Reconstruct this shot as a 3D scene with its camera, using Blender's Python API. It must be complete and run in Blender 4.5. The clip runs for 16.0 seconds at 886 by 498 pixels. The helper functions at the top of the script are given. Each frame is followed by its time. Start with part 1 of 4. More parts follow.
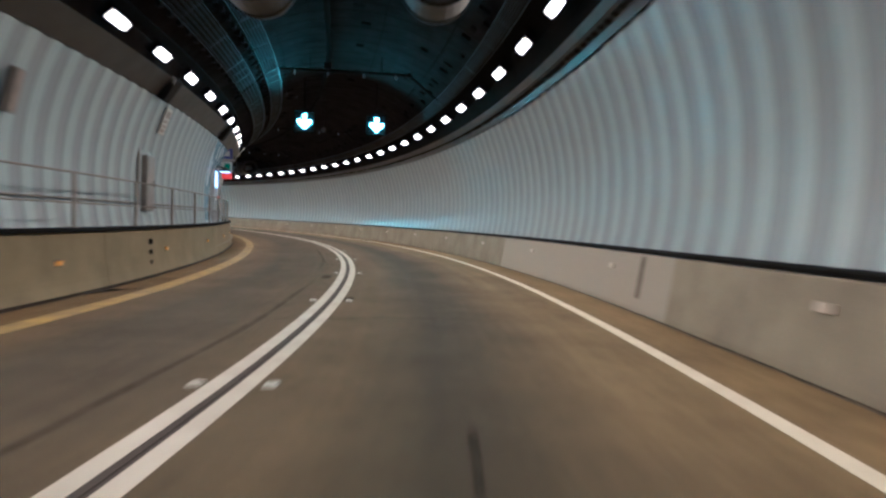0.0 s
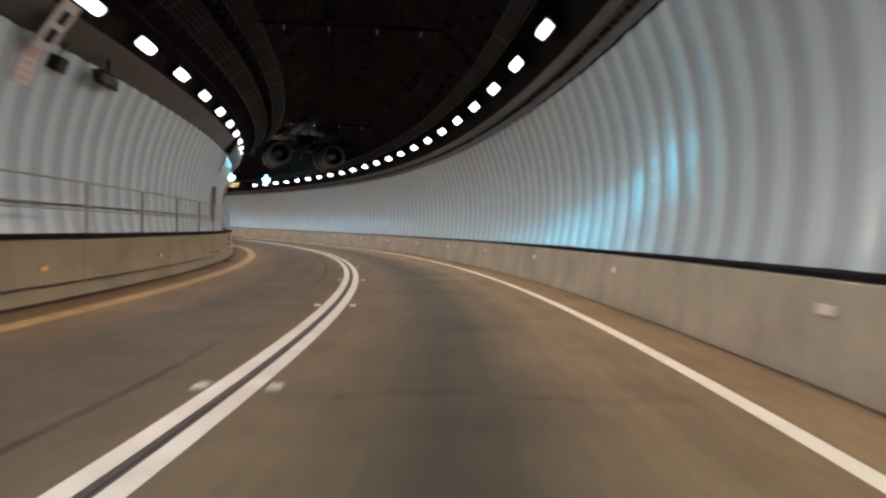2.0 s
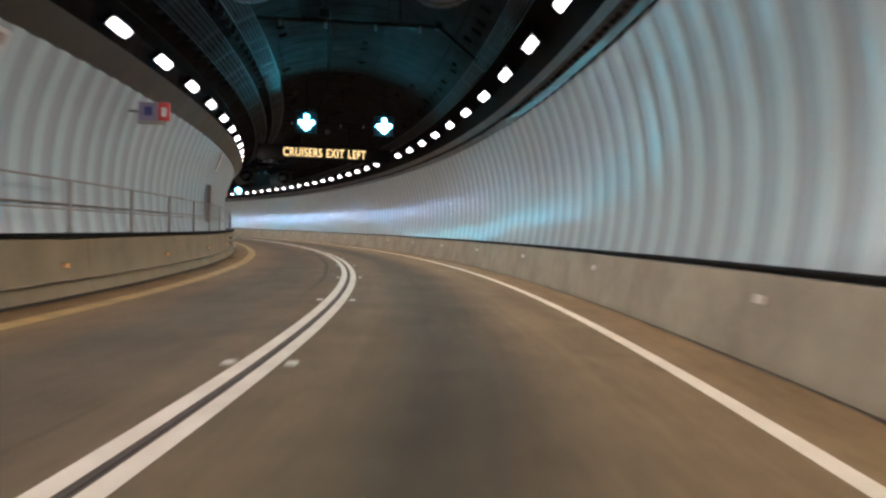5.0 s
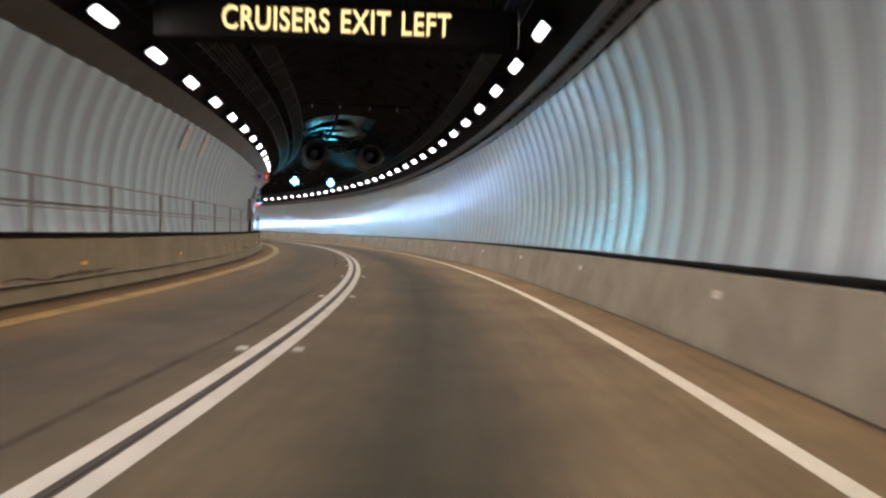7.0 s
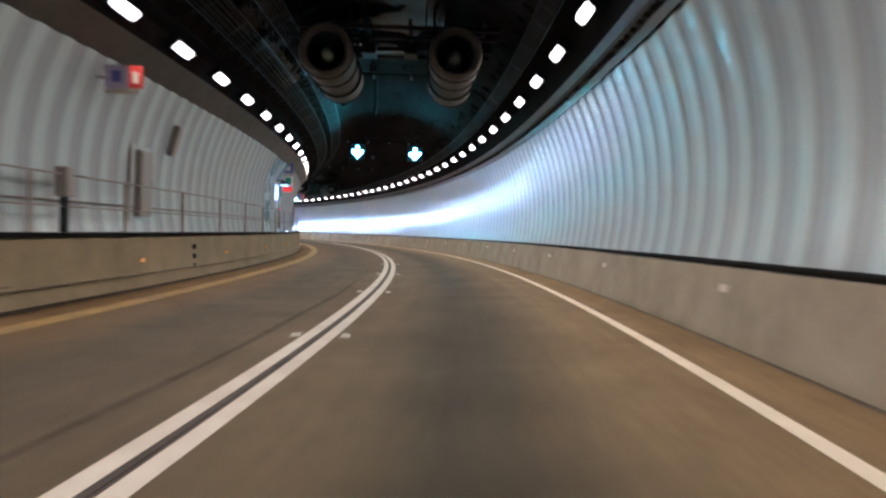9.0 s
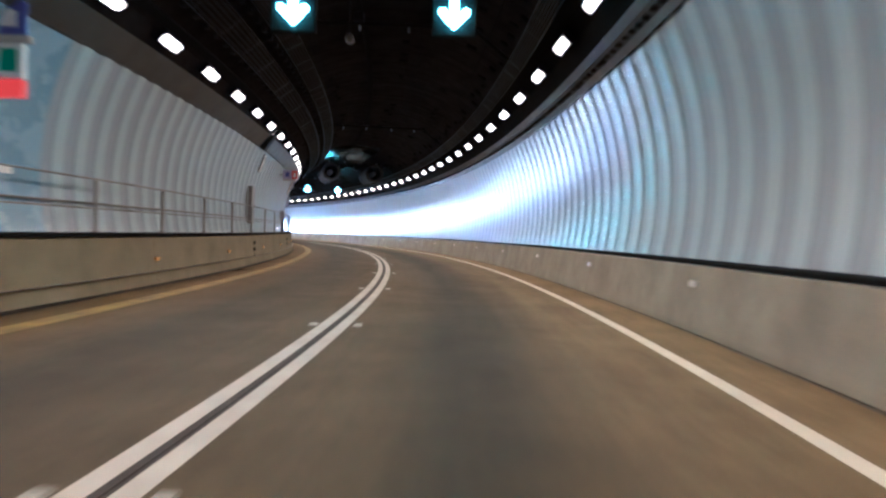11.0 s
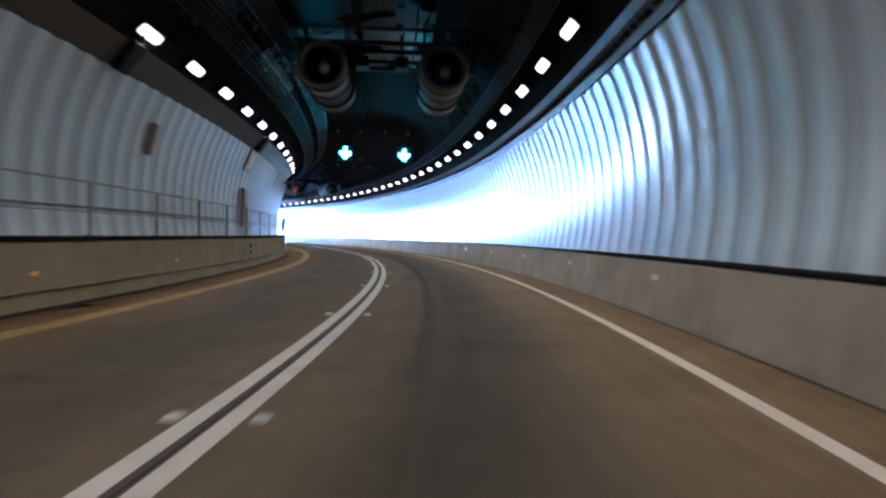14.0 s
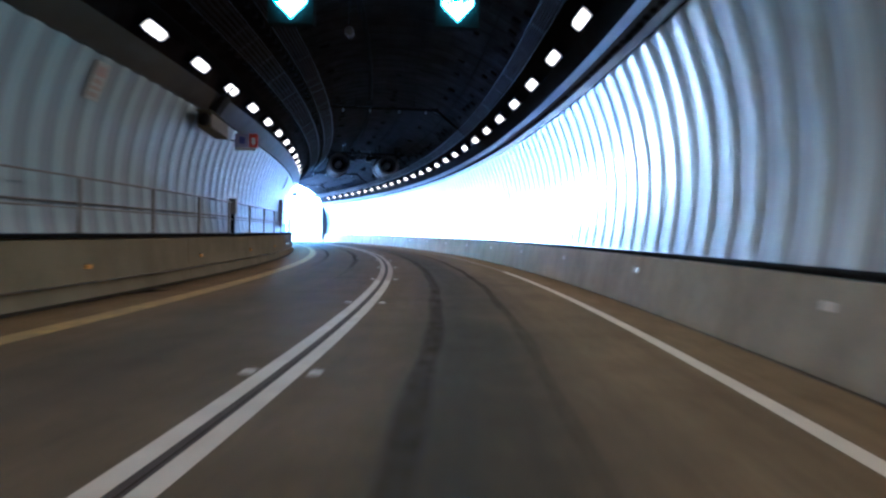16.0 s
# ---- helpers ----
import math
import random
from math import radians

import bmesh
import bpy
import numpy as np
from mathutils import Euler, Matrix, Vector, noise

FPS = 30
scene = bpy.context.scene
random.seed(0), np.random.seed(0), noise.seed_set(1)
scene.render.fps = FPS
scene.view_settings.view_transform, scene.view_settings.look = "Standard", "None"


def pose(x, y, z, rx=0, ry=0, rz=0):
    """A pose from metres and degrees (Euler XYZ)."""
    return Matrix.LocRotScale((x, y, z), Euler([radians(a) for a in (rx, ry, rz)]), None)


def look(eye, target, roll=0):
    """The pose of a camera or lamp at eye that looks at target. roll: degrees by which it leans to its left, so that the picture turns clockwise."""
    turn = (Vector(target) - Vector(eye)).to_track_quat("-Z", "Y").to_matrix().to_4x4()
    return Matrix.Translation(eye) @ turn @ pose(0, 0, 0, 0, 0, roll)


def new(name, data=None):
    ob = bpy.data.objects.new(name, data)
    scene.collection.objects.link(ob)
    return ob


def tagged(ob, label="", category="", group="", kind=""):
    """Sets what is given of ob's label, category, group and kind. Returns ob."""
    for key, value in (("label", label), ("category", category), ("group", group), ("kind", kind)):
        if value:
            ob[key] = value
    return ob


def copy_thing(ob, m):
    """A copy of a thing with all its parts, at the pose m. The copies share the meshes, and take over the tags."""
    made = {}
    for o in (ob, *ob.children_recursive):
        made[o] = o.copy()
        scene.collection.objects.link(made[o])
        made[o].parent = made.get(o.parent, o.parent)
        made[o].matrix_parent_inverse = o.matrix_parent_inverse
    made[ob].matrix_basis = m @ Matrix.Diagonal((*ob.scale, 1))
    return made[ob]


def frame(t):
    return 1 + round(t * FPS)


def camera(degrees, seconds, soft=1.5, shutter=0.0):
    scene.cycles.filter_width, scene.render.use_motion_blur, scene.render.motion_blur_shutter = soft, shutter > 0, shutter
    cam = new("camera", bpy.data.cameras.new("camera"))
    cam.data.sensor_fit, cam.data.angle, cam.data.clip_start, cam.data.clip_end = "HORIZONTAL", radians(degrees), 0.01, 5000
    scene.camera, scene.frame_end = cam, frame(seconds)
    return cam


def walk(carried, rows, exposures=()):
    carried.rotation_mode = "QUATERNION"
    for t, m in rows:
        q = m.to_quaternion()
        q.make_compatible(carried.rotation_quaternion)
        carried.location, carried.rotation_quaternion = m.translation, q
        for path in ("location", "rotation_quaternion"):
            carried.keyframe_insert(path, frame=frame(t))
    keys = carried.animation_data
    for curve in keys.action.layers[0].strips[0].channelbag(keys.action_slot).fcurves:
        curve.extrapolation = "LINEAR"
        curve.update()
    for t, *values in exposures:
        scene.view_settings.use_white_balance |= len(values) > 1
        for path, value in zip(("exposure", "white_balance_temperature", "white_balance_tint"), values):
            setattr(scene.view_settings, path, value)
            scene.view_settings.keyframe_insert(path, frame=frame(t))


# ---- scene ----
# ---- alignment of the tunnel: curvature, grade and crossfall against chainage ----
KAPPA = [0.00937, 0.00857, 0.00893, 0.00929, 0.00927, 0.00600, 0.00537, 0.00580, 0.00554, 0.00577, 0.00590, 0.00523, 0.00490, 0.00460, 0.00432, 0.00406]
GRADE = [0.0287, 0.0467, 0.0441, 0.0395, 0.0358, 0.0310, 0.0263, 0.0202, 0.0160, 0.0098, 0.0049, 0.0005, -0.0040, -0.0082, -0.0123, -0.0164]
BANK = [0.0329, 0.0453, 0.0372, 0.0371]
WALK = [  # seconds, chainage, offset, yaw, pitch, roll against the carriageway
    (0, -0.18, 0.035, 2.28, -1.26, 0.95), (0.5, 5.97, 0.036, 2.59, -1.35, 1.2), (1, 12.04, 0.053, 2.65, -1.55, 1.08),
    (1.5, 18.12, 0.075, 2.84, -1.35, 0.78), (2, 24.16, 0.056, 2.66, -1.16, 0.77), (2.5, 30.2, 0.077, 2.8, -1.07, 0.9),
    (3, 36.16, 0.092, 3.02, -1.19, 0.72), (3.5, 42.05, 0.095, 3.1, -1.09, 0.83), (4, 47.93, 0.089, 2.9, -1.14, 0.89),
    (4.5, 53.85, 0.129, 2.97, -1.15, 0.87), (5, 59.75, 0.155, 2.98, -1.12, 0.91), (5.5, 65.63, 0.171, 2.94, -1.09, 1.01),
    (6, 71.51, 0.181, 2.87, -1.06, 1.1), (6.5, 77.42, 0.186, 2.78, -1.07, 1.14), (7, 83.35, 0.194, 2.41, -1.06, 1.26),
    (7.5, 89.26, 0.207, 2.68, -1.05, 1.8), (8, 95.22, 0.22, 3.5, -1.07, 1.65), (8.5, 101.04, 0.137, 3.76, -1.19, 1.13),
    (9, 106.87, 0.102, 3.76, -1.2, 1.09), (9.5, 112.71, 0.072, 3.63, -1.18, 1.15), (10, 118.57, 0.046, 3.43, -1.16, 1.23),
    (10.5, 124.4, 0.026, 3.25, -1.15, 1.3), (11, 130.21, 0.013, 3.17, -1.14, 1.28), (11.5, 136.1, 0.014, 3.24, -1.14, 1.09),
    (12, 141.87, -0.047, 3.11, -1.12, 1.19), (12.5, 147.78, -0.03, 2.91, -1.07, 0.99), (13, 153.62, -0.034, 2.9, -1.05, 1.07),
    (13.5, 159.48, -0.047, 2.71, -1.13, 1.02), (14, 165.28, -0.037, 2.69, -1.01, 1.01), (14.5, 171.08, -0.032, 2.88, -1.12, 1.1),
    (15, 176.79, -0.028, 3.09, -0.98, 1.19), (15.5, 182.52, -0.026, 3.2, -1.15, 1.08), (16, 188.25, -0.034, 3.34, -1.22, 0.99),
]
NODES = [-10 + 22 * i for i in range(16)]
S_MIN, S_MAX = -40, 330
GRID = np.arange(S_MIN, S_MAX + 1.0)
_k = np.interp(GRID, NODES, KAPPA)
_g = np.interp(GRID, NODES, GRADE)
_b = np.interp(GRID, [-10, 100, 200, 320], BANK)


def _sum(v):
    return np.concatenate([[0.0], np.cumsum((v[1:] + v[:-1]) / 2)])


_th = _sum(_k)
_px, _py, _pz = _sum(-np.sin(_th)), _sum(np.cos(_th)), _sum(_g)


def axes(s):
    """Place and axes of the carriageway at a chainage: origin, right, ahead, up."""
    x, y, z, th, g, b = [float(np.interp(s, GRID, a)) for a in (_px, _py, _pz, _th, _g, _b)]
    r = Vector((math.cos(th), math.sin(th), 0))
    f = Vector((-math.sin(th), math.cos(th), g)).normalized()
    up = r.cross(f)
    return Vector((x, y, z)), r * math.cos(b) + up * math.sin(b), f, up * math.cos(b) - r * math.sin(b)


def at(s, u=0.0, w=0.0):
    c, r, f, n = axes(s)
    return c + r * u + n * w


def spot(s, u=0.0, w=0.0):
    """The pose of a thing at chainage s, offset u and height w: x right, y ahead, z up."""
    c, r, f, n = axes(s)
    m = Matrix((r, f, n)).transposed().to_4x4()
    m.translation = c + r * u + n * w
    return m


def eye_at(s, c, yaw, pitch, roll):
    return spot(s, c, EYE) @ Matrix.Rotation(radians(yaw), 4, "Z") @ Matrix.Rotation(radians(90 + pitch), 4, "X") @ Matrix.Rotation(radians(roll), 4, "Z")


EYE = 1.175
cam = camera(62.77, 16.0, soft=2.5, shutter=0.5)
walk(cam, [(t, eye_at(s, c, y, p, r)) for t, s, c, y, p, r in WALK],
     exposures=[(0, 6.97, 3740, 10), (1.5, 7.16, 3860, 13), (4, 7.07, 3870, 11), (8, 7.05, 3860, 11), (11, 6.98, 3800, 13), (12, 6.93, 3730, 13), (13, 6.87, 3710, 12), (13.5, 6.55, 3650, 10), (14, 6.22, 3600, 10), (14.5, 6.05, 3550, 10), (16, 5.75, 3580, 10)])

# ---- daylight and sky beyond the portal ----
PORTAL = 280.0
SUN_ELEV = 40.0
SUN_TURN = -math.degrees(float(np.interp(PORTAL, GRID, _th))) - 14.0      # ahead of the exit, over its inner side
world = bpy.data.worlds.new("sky")
scene.world = world
world.use_nodes = True
wn = world.node_tree.nodes
sky = wn.new("ShaderNodeTexSky")
sky.sky_type, sky.sun_disc = "NISHITA", False
sky.sun_elevation, sky.sun_rotation = radians(SUN_ELEV), radians(SUN_TURN)
world.node_tree.links.new(sky.outputs[0], wn["Background"].inputs[0])
wn["Background"].inputs[1].default_value = 0.14
sun = new("sun", bpy.data.lights.new("sun", "SUN"))
sun.data.energy, sun.data.angle, sun.data.color = 1.7, radians(0.5), (1.0, 0.97, 0.93)
sun.matrix_world = look(Vector((math.sin(radians(SUN_TURN)) * 50, math.cos(radians(SUN_TURN)) * 50, 50 * math.tan(radians(SUN_ELEV)))), (0, 0, 0))
LAMP, BEAM, ARROW, LETTER = 0.09, 0.87, 0.8, 0.017      # lens radiance, floodlight watts, signs


# ---- materials ----
def material(name, colour, rough=0.6, metal=0.0, stain=None, scale=3.0, amount=0.5, grain=60.0, bump=0.15, spread=0.06, spec=0.5):
    """A surface with stains, fine grain and relief, in the space of the world."""
    m = bpy.data.materials.new(name)
    m.use_nodes = True
    n, l = m.node_tree.nodes, m.node_tree.links
    p = n["Principled BSDF"]
    p.inputs["Metallic"].default_value = metal
    p.inputs["Specular IOR Level"].default_value = spec
    geo = n.new("ShaderNodeNewGeometry")
    big = n.new("ShaderNodeTexNoise")
    big.inputs["Scale"].default_value, big.inputs["Detail"].default_value, big.inputs["Roughness"].default_value = scale, 6, 0.65
    l.new(geo.outputs["Position"], big.inputs["Vector"])
    fine = n.new("ShaderNodeTexNoise")
    fine.inputs["Scale"].default_value, fine.inputs["Detail"].default_value = grain, 4
    l.new(geo.outputs["Position"], fine.inputs["Vector"])
    ramp = n.new("ShaderNodeValToRGB")
    ramp.color_ramp.elements[0].position, ramp.color_ramp.elements[1].position = 0.35, 0.7
    ramp.color_ramp.elements[0].color = (*colour, 1)
    ramp.color_ramp.elements[1].color = (*(stain or [c * 0.7 for c in colour]), 1)
    l.new(big.outputs[0], ramp.inputs[0])
    mix = n.new("ShaderNodeMix")
    mix.data_type, mix.blend_type = "RGBA", "MIX"
    mix.inputs[0].default_value = amount
    mix.inputs["A"].default_value = (*colour, 1)
    l.new(ramp.outputs[0], mix.inputs["B"])
    hsv = n.new("ShaderNodeHueSaturation")
    val = n.new("ShaderNodeMapRange")
    val.inputs["To Min"].default_value, val.inputs["To Max"].default_value = 1 - spread * 2, 1 + spread * 2
    l.new(fine.outputs[0], val.inputs[0])
    l.new(val.outputs[0], hsv.inputs["Value"])
    l.new(mix.outputs["Result"], hsv.inputs["Color"])
    l.new(hsv.outputs[0], p.inputs["Base Color"])
    rr = n.new("ShaderNodeMapRange")
    rr.inputs["To Min"].default_value, rr.inputs["To Max"].default_value = max(rough - 0.08, 0.02), min(rough + 0.12, 1)
    l.new(big.outputs[0], rr.inputs[0])
    l.new(rr.outputs[0], p.inputs["Roughness"])
    if bump:
        bm = n.new("ShaderNodeBump")
        bm.inputs["Strength"].default_value, bm.inputs["Distance"].default_value = bump, 0.02
        l.new(fine.outputs[0], bm.inputs["Height"])
        l.new(bm.outputs[0], p.inputs["Normal"])
    return m


def glow(name, colour, strength):
    m = bpy.data.materials.new(name)
    m.use_nodes = True
    p = m.node_tree.nodes["Principled BSDF"]
    p.inputs["Base Color"].default_value = (*[0.2 * c for c in colour], 1)
    p.inputs["Emission Color"].default_value = (*colour, 1)
    p.inputs["Emission Strength"].default_value = strength
    return m


ENAMEL = material("white enamelled panel", (0.375, 0.431, 0.464), 0.30, stain=(0.333, 0.357, 0.371), scale=1.2, amount=0.45, grain=25, bump=0.004, spread=0.02, spec=0.22)
# Recess shade of the rib grooves, put into a darker, less glossy enamel.
ENAMEL_SHADED = material("shaded enamelled groove", (0.25, 0.282, 0.304), 0.36, stain=(0.22, 0.234, 0.243), scale=1.2, amount=0.45, grain=25, bump=0.004, spread=0.02, spec=0.4)
for enamel, gloss in ((ENAMEL, 0.8), (ENAMEL_SHADED, 0.55)):
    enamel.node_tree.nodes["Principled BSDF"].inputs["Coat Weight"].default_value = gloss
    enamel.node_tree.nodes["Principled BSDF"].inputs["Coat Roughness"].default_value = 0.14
ENAMEL_BLUE = material("blue enamelled panel", (0.20, 0.295, 0.385), 0.25, stain=(0.17, 0.255, 0.34), scale=1.5, amount=0.2, grain=25, bump=0.03, spread=0.02)
FASCIA = material("dusty grey fascia", (0.05, 0.043, 0.039), 0.4, stain=(0.027, 0.024, 0.022), scale=1.5, amount=0.6, bump=0.03, spec=0.4)
LINING = material("sooty concrete lining", (0.017, 0.0142, 0.0136), 0.7, stain=(0.0042, 0.0037, 0.0037), scale=1.1, amount=0.95, grain=5, bump=0.5, spread=0.25, spec=0.02)
COATED = material("dark coated lining", (0.006, 0.006, 0.006), 0.22, stain=(0.004, 0.004, 0.004), scale=0.8, amount=0.9, grain=2.4, bump=1.0, spread=0.2, spec=0.45)
_n, _l = COATED.node_tree.nodes, COATED.node_tree.links       # the gloss is patchy under the soot
_patch, _gloss = _n.new("ShaderNodeTexNoise"), _n.new("ShaderNodeMapRange")
_patch.inputs["Scale"].default_value, _patch.inputs["Detail"].default_value = 0.6, 2
_gloss.inputs["From Min"].default_value, _gloss.inputs["From Max"].default_value, _gloss.inputs["To Max"].default_value = 0.45, 0.80, 0.26
_l.new(_n.new("ShaderNodeNewGeometry").outputs["Position"], _patch.inputs["Vector"])
_l.new(_patch.outputs[0], _gloss.inputs[0])
_l.new(_gloss.outputs[0], _n["Principled BSDF"].inputs["Specular IOR Level"])
GUTTER = material("brown gutter dirt", (0.115, 0.088, 0.055), 0.85, stain=(0.07, 0.055, 0.036), scale=2.5, amount=0.8)
CONCRETE = material("grimy barrier concrete", (0.275, 0.24, 0.168), 0.75, stain=(0.165, 0.14, 0.095), scale=1.1, amount=0.85, grain=35, bump=0.2)
CONCRETE_PALE = material("pale concrete patch", (0.335, 0.30, 0.24), 0.75, stain=(0.36, 0.31, 0.26), scale=2, amount=0.5, grain=35, bump=0.2)
# Dirtier concrete, darkened so its colour also carries the walkway side's shade.
CONCRETE_SHADED = material("dirty shaded walkway concrete", (0.215, 0.178, 0.10), 0.8, stain=(0.125, 0.105, 0.06), scale=0.9, amount=0.7, grain=35, bump=0.2, spec=0.2)
SOOT_SHADE = material("matt black soot and shade", (0.008, 0.008, 0.008), 0.9, spec=0.05)
GASKET = material("black rubber strip", (0.008, 0.008, 0.008), 0.7, spec=0.15)
STEEL = material("galvanised steel", (0.42, 0.41, 0.39), 0.45, 0.8, stain=(0.25, 0.23, 0.2), scale=4)
DARK_STEEL = material("sooty dark steel", (0.006, 0.006, 0.006), 0.4, scale=5, spec=0.1)
FAN_STEEL = material("dull fan casing", (0.055, 0.046, 0.038), 0.45, 0.3, stain=(0.028, 0.024, 0.02), scale=3)
HOUSING = material("black cast housing", (0.012, 0.012, 0.012), 0.5, spec=0.2)
LINE_WHITE = material("white road paint", (0.64, 0.58, 0.46), 0.6, stain=(0.43, 0.37, 0.28), scale=2.2, amount=0.5, grain=80, bump=0.1)
LINE_GREY = material("greyed road paint", (0.36, 0.33, 0.28), 0.6, stain=(0.25, 0.22, 0.18), scale=2.2, amount=0.7, grain=80, bump=0.1)
LINE_YELLOW = material("worn yellow road paint", (0.295, 0.188, 0.008), 0.65, stain=(0.105, 0.076, 0.032), scale=2.8, amount=0.9, grain=40, bump=0.1, spread=0.2)
LAMP_GLOW = glow("lamp lens", (1.0, 0.598, 0.258), LAMP)
ARROW_GLOW = glow("cyan signal", (0.42, 0.95, 0.64), ARROW)
LETTER_GLOW = glow("amber letters", (1.0, 0.50, 0.09), LETTER)


def road_material():
    """Worn carriageway: wheel tracks and an oily stripe in the middle of each lane, along the way."""
    m = material("worn carriageway", (0.087, 0.069, 0.034), 0.72, stain=(0.054, 0.0438, 0.024), scale=0.7, amount=0.6, grain=90, bump=0.35, spread=0.1, spec=0.13)
    n, l = m.node_tree.nodes, m.node_tree.links
    p = n["Principled BSDF"]
    old = p.inputs["Base Color"].links[0].from_socket
    uv = n.new("ShaderNodeUVMap")
    sep = n.new("ShaderNodeSeparateXYZ")
    l.new(uv.outputs[0], sep.inputs[0])
    wob = n.new("ShaderNodeTexNoise")
    wob.inputs["Scale"].default_value, wob.inputs["Detail"].default_value = 0.25, 3
    l.new(uv.outputs[0], wob.inputs["Vector"])
    add = n.new("ShaderNodeMath")
    add.operation = "MULTIPLY_ADD"
    l.new(wob.outputs[0], add.inputs[0])
    add.inputs[1].default_value = 0.6
    l.new(sep.outputs[0], add.inputs[2])
    mr = n.new("ShaderNodeMapRange")
    mr.inputs["From Min"].default_value, mr.inputs["From Max"].default_value = -7.0, 4.0
    l.new(add.outputs[0], mr.inputs[0])
    ramp = n.new("ShaderNodeValToRGB")
    cr = ramp.color_ramp
    stops = [(-6.5, 1.5, 0.66), (-5.3, 1.75, 0.64), (-4.6, 1.0, 0.72), (-3.6, 0.46, 0.92), (-2.6, 0.56, 0.84), (-1.6, 0.80, 0.86), (-0.9, 0.85, 0.9), (-0.45, 0.58, 1.02), (-0.08, 0.36, 1.1), (0.35, 0.5, 1.02), (0.8, 1.0, 0.9), (1.25, 1.6, 0.84), (1.9, 1.75, 0.82), (2.3, 2.4, 0.78), (2.9, 2.4, 0.78)]
    cr.elements[0].position, cr.elements[1].position = 0.0, 1.0
    cr.elements[0].color = cr.elements[1].color = (0.85, 0.85, 0.85, 1)
    for u, v, tint in stops:
        cr.elements.new((u + 0.3 + 7.0) / 11.0).color = (v, v * (1 + tint) / 2, v * tint, 1)
    l.new(mr.outputs[0], ramp.inputs[0])
    mul = n.new("ShaderNodeMix")
    mul.data_type, mul.blend_type = "RGBA", "MULTIPLY"
    mul.inputs[0].default_value = 1.0
    l.new(old, mul.inputs["A"])
    l.new(ramp.outputs[0], mul.inputs["B"])
    out = mul.outputs["Result"]
    for k, (across, along, detail, low, high) in enumerate(((2.6, 0.09, 6, 0.80, 1.20), (0.9, 0.5, 6, 0.84, 1.16), (9.0, 2.0, 5, 0.88, 1.12))):
        sc = n.new("ShaderNodeVectorMath")
        sc.operation = "MULTIPLY"
        sc.inputs[1].default_value = (across, along, 1 + k)
        l.new(uv.outputs[0], sc.inputs[0])
        streak = n.new("ShaderNodeTexNoise")
        streak.inputs["Scale"].default_value, streak.inputs["Detail"].default_value, streak.inputs["Roughness"].default_value = 1.0, detail, 0.6
        l.new(sc.outputs[0], streak.inputs["Vector"])
        rng = n.new("ShaderNodeMapRange")
        rng.inputs["From Min"].default_value, rng.inputs["From Max"].default_value = 0.25, 0.75
        rng.inputs["To Min"].default_value, rng.inputs["To Max"].default_value = low, high
        l.new(streak.outputs[0], rng.inputs[0])
        again = n.new("ShaderNodeMix")
        again.data_type, again.blend_type = "RGBA", "MULTIPLY"
        again.inputs[0].default_value = 1.0
        l.new(out, again.inputs["A"])
        l.new(rng.outputs[0], again.inputs["B"])
        out = again.outputs["Result"]
    l.new(out, p.inputs["Base Color"])
    return m


ROAD = road_material()


# ---- mesh helpers ----
def mesh_of(name, bm, mat, smooth=False):
    me = bpy.data.meshes.new(name)
    if smooth:
        for f in bm.faces:
            f.smooth = True
    bm.to_mesh(me)
    bm.free()
    me.materials.append(mat)
    return me


def part(name, bm, mat, parent=None, label="", smooth=False):
    """Link a bmesh as one mesh object, under a thing or a part."""
    ob = new(name, mesh_of(name, bm, mat, smooth))
    if parent is not None:
        ob.parent = parent
    return tagged(ob, label) if label else ob


def box(bm, x0, x1, y0, y1, z0, z1, bevel=0.0):
    r = bmesh.ops.create_cube(bm, size=1.0, matrix=Matrix.Translation(((x0 + x1) / 2, (y0 + y1) / 2, (z0 + z1) / 2)) @ Matrix.Diagonal((x1 - x0, y1 - y0, z1 - z0, 1)))
    if bevel:
        es = list({e for v in r["verts"] for e in v.link_edges})
        bmesh.ops.bevel(bm, geom=es, offset=bevel, segments=2, affect="EDGES", profile=0.5)
    return bm


def boxed(*a, **k):
    return box(bmesh.new(), *a, **k)


def rod(bm, a, b, r, sides=8):
    a, b = Vector(a), Vector(b)
    d = b - a
    m = Matrix.Translation((a + b) / 2) @ d.to_track_quat("Z", "Y").to_matrix().to_4x4()
    bmesh.ops.create_cone(bm, cap_ends=True, segments=sides, radius1=r, radius2=r, depth=d.length, matrix=m)
    return bm


def lathe(bm, prof, sides=28):
    """Turn a profile of (radius, y) about the y axis."""
    rings = []
    for r, y in prof:
        rings.append([bm.verts.new((r * math.cos(2 * math.pi * i / sides), y, r * math.sin(2 * math.pi * i / sides))) for i in range(sides)])
    for a, b in zip(rings, rings[1:]):
        for i in range(sides):
            j = (i + 1) % sides
            bm.faces.new((a[i], a[j], b[j], b[i]))
    return bm


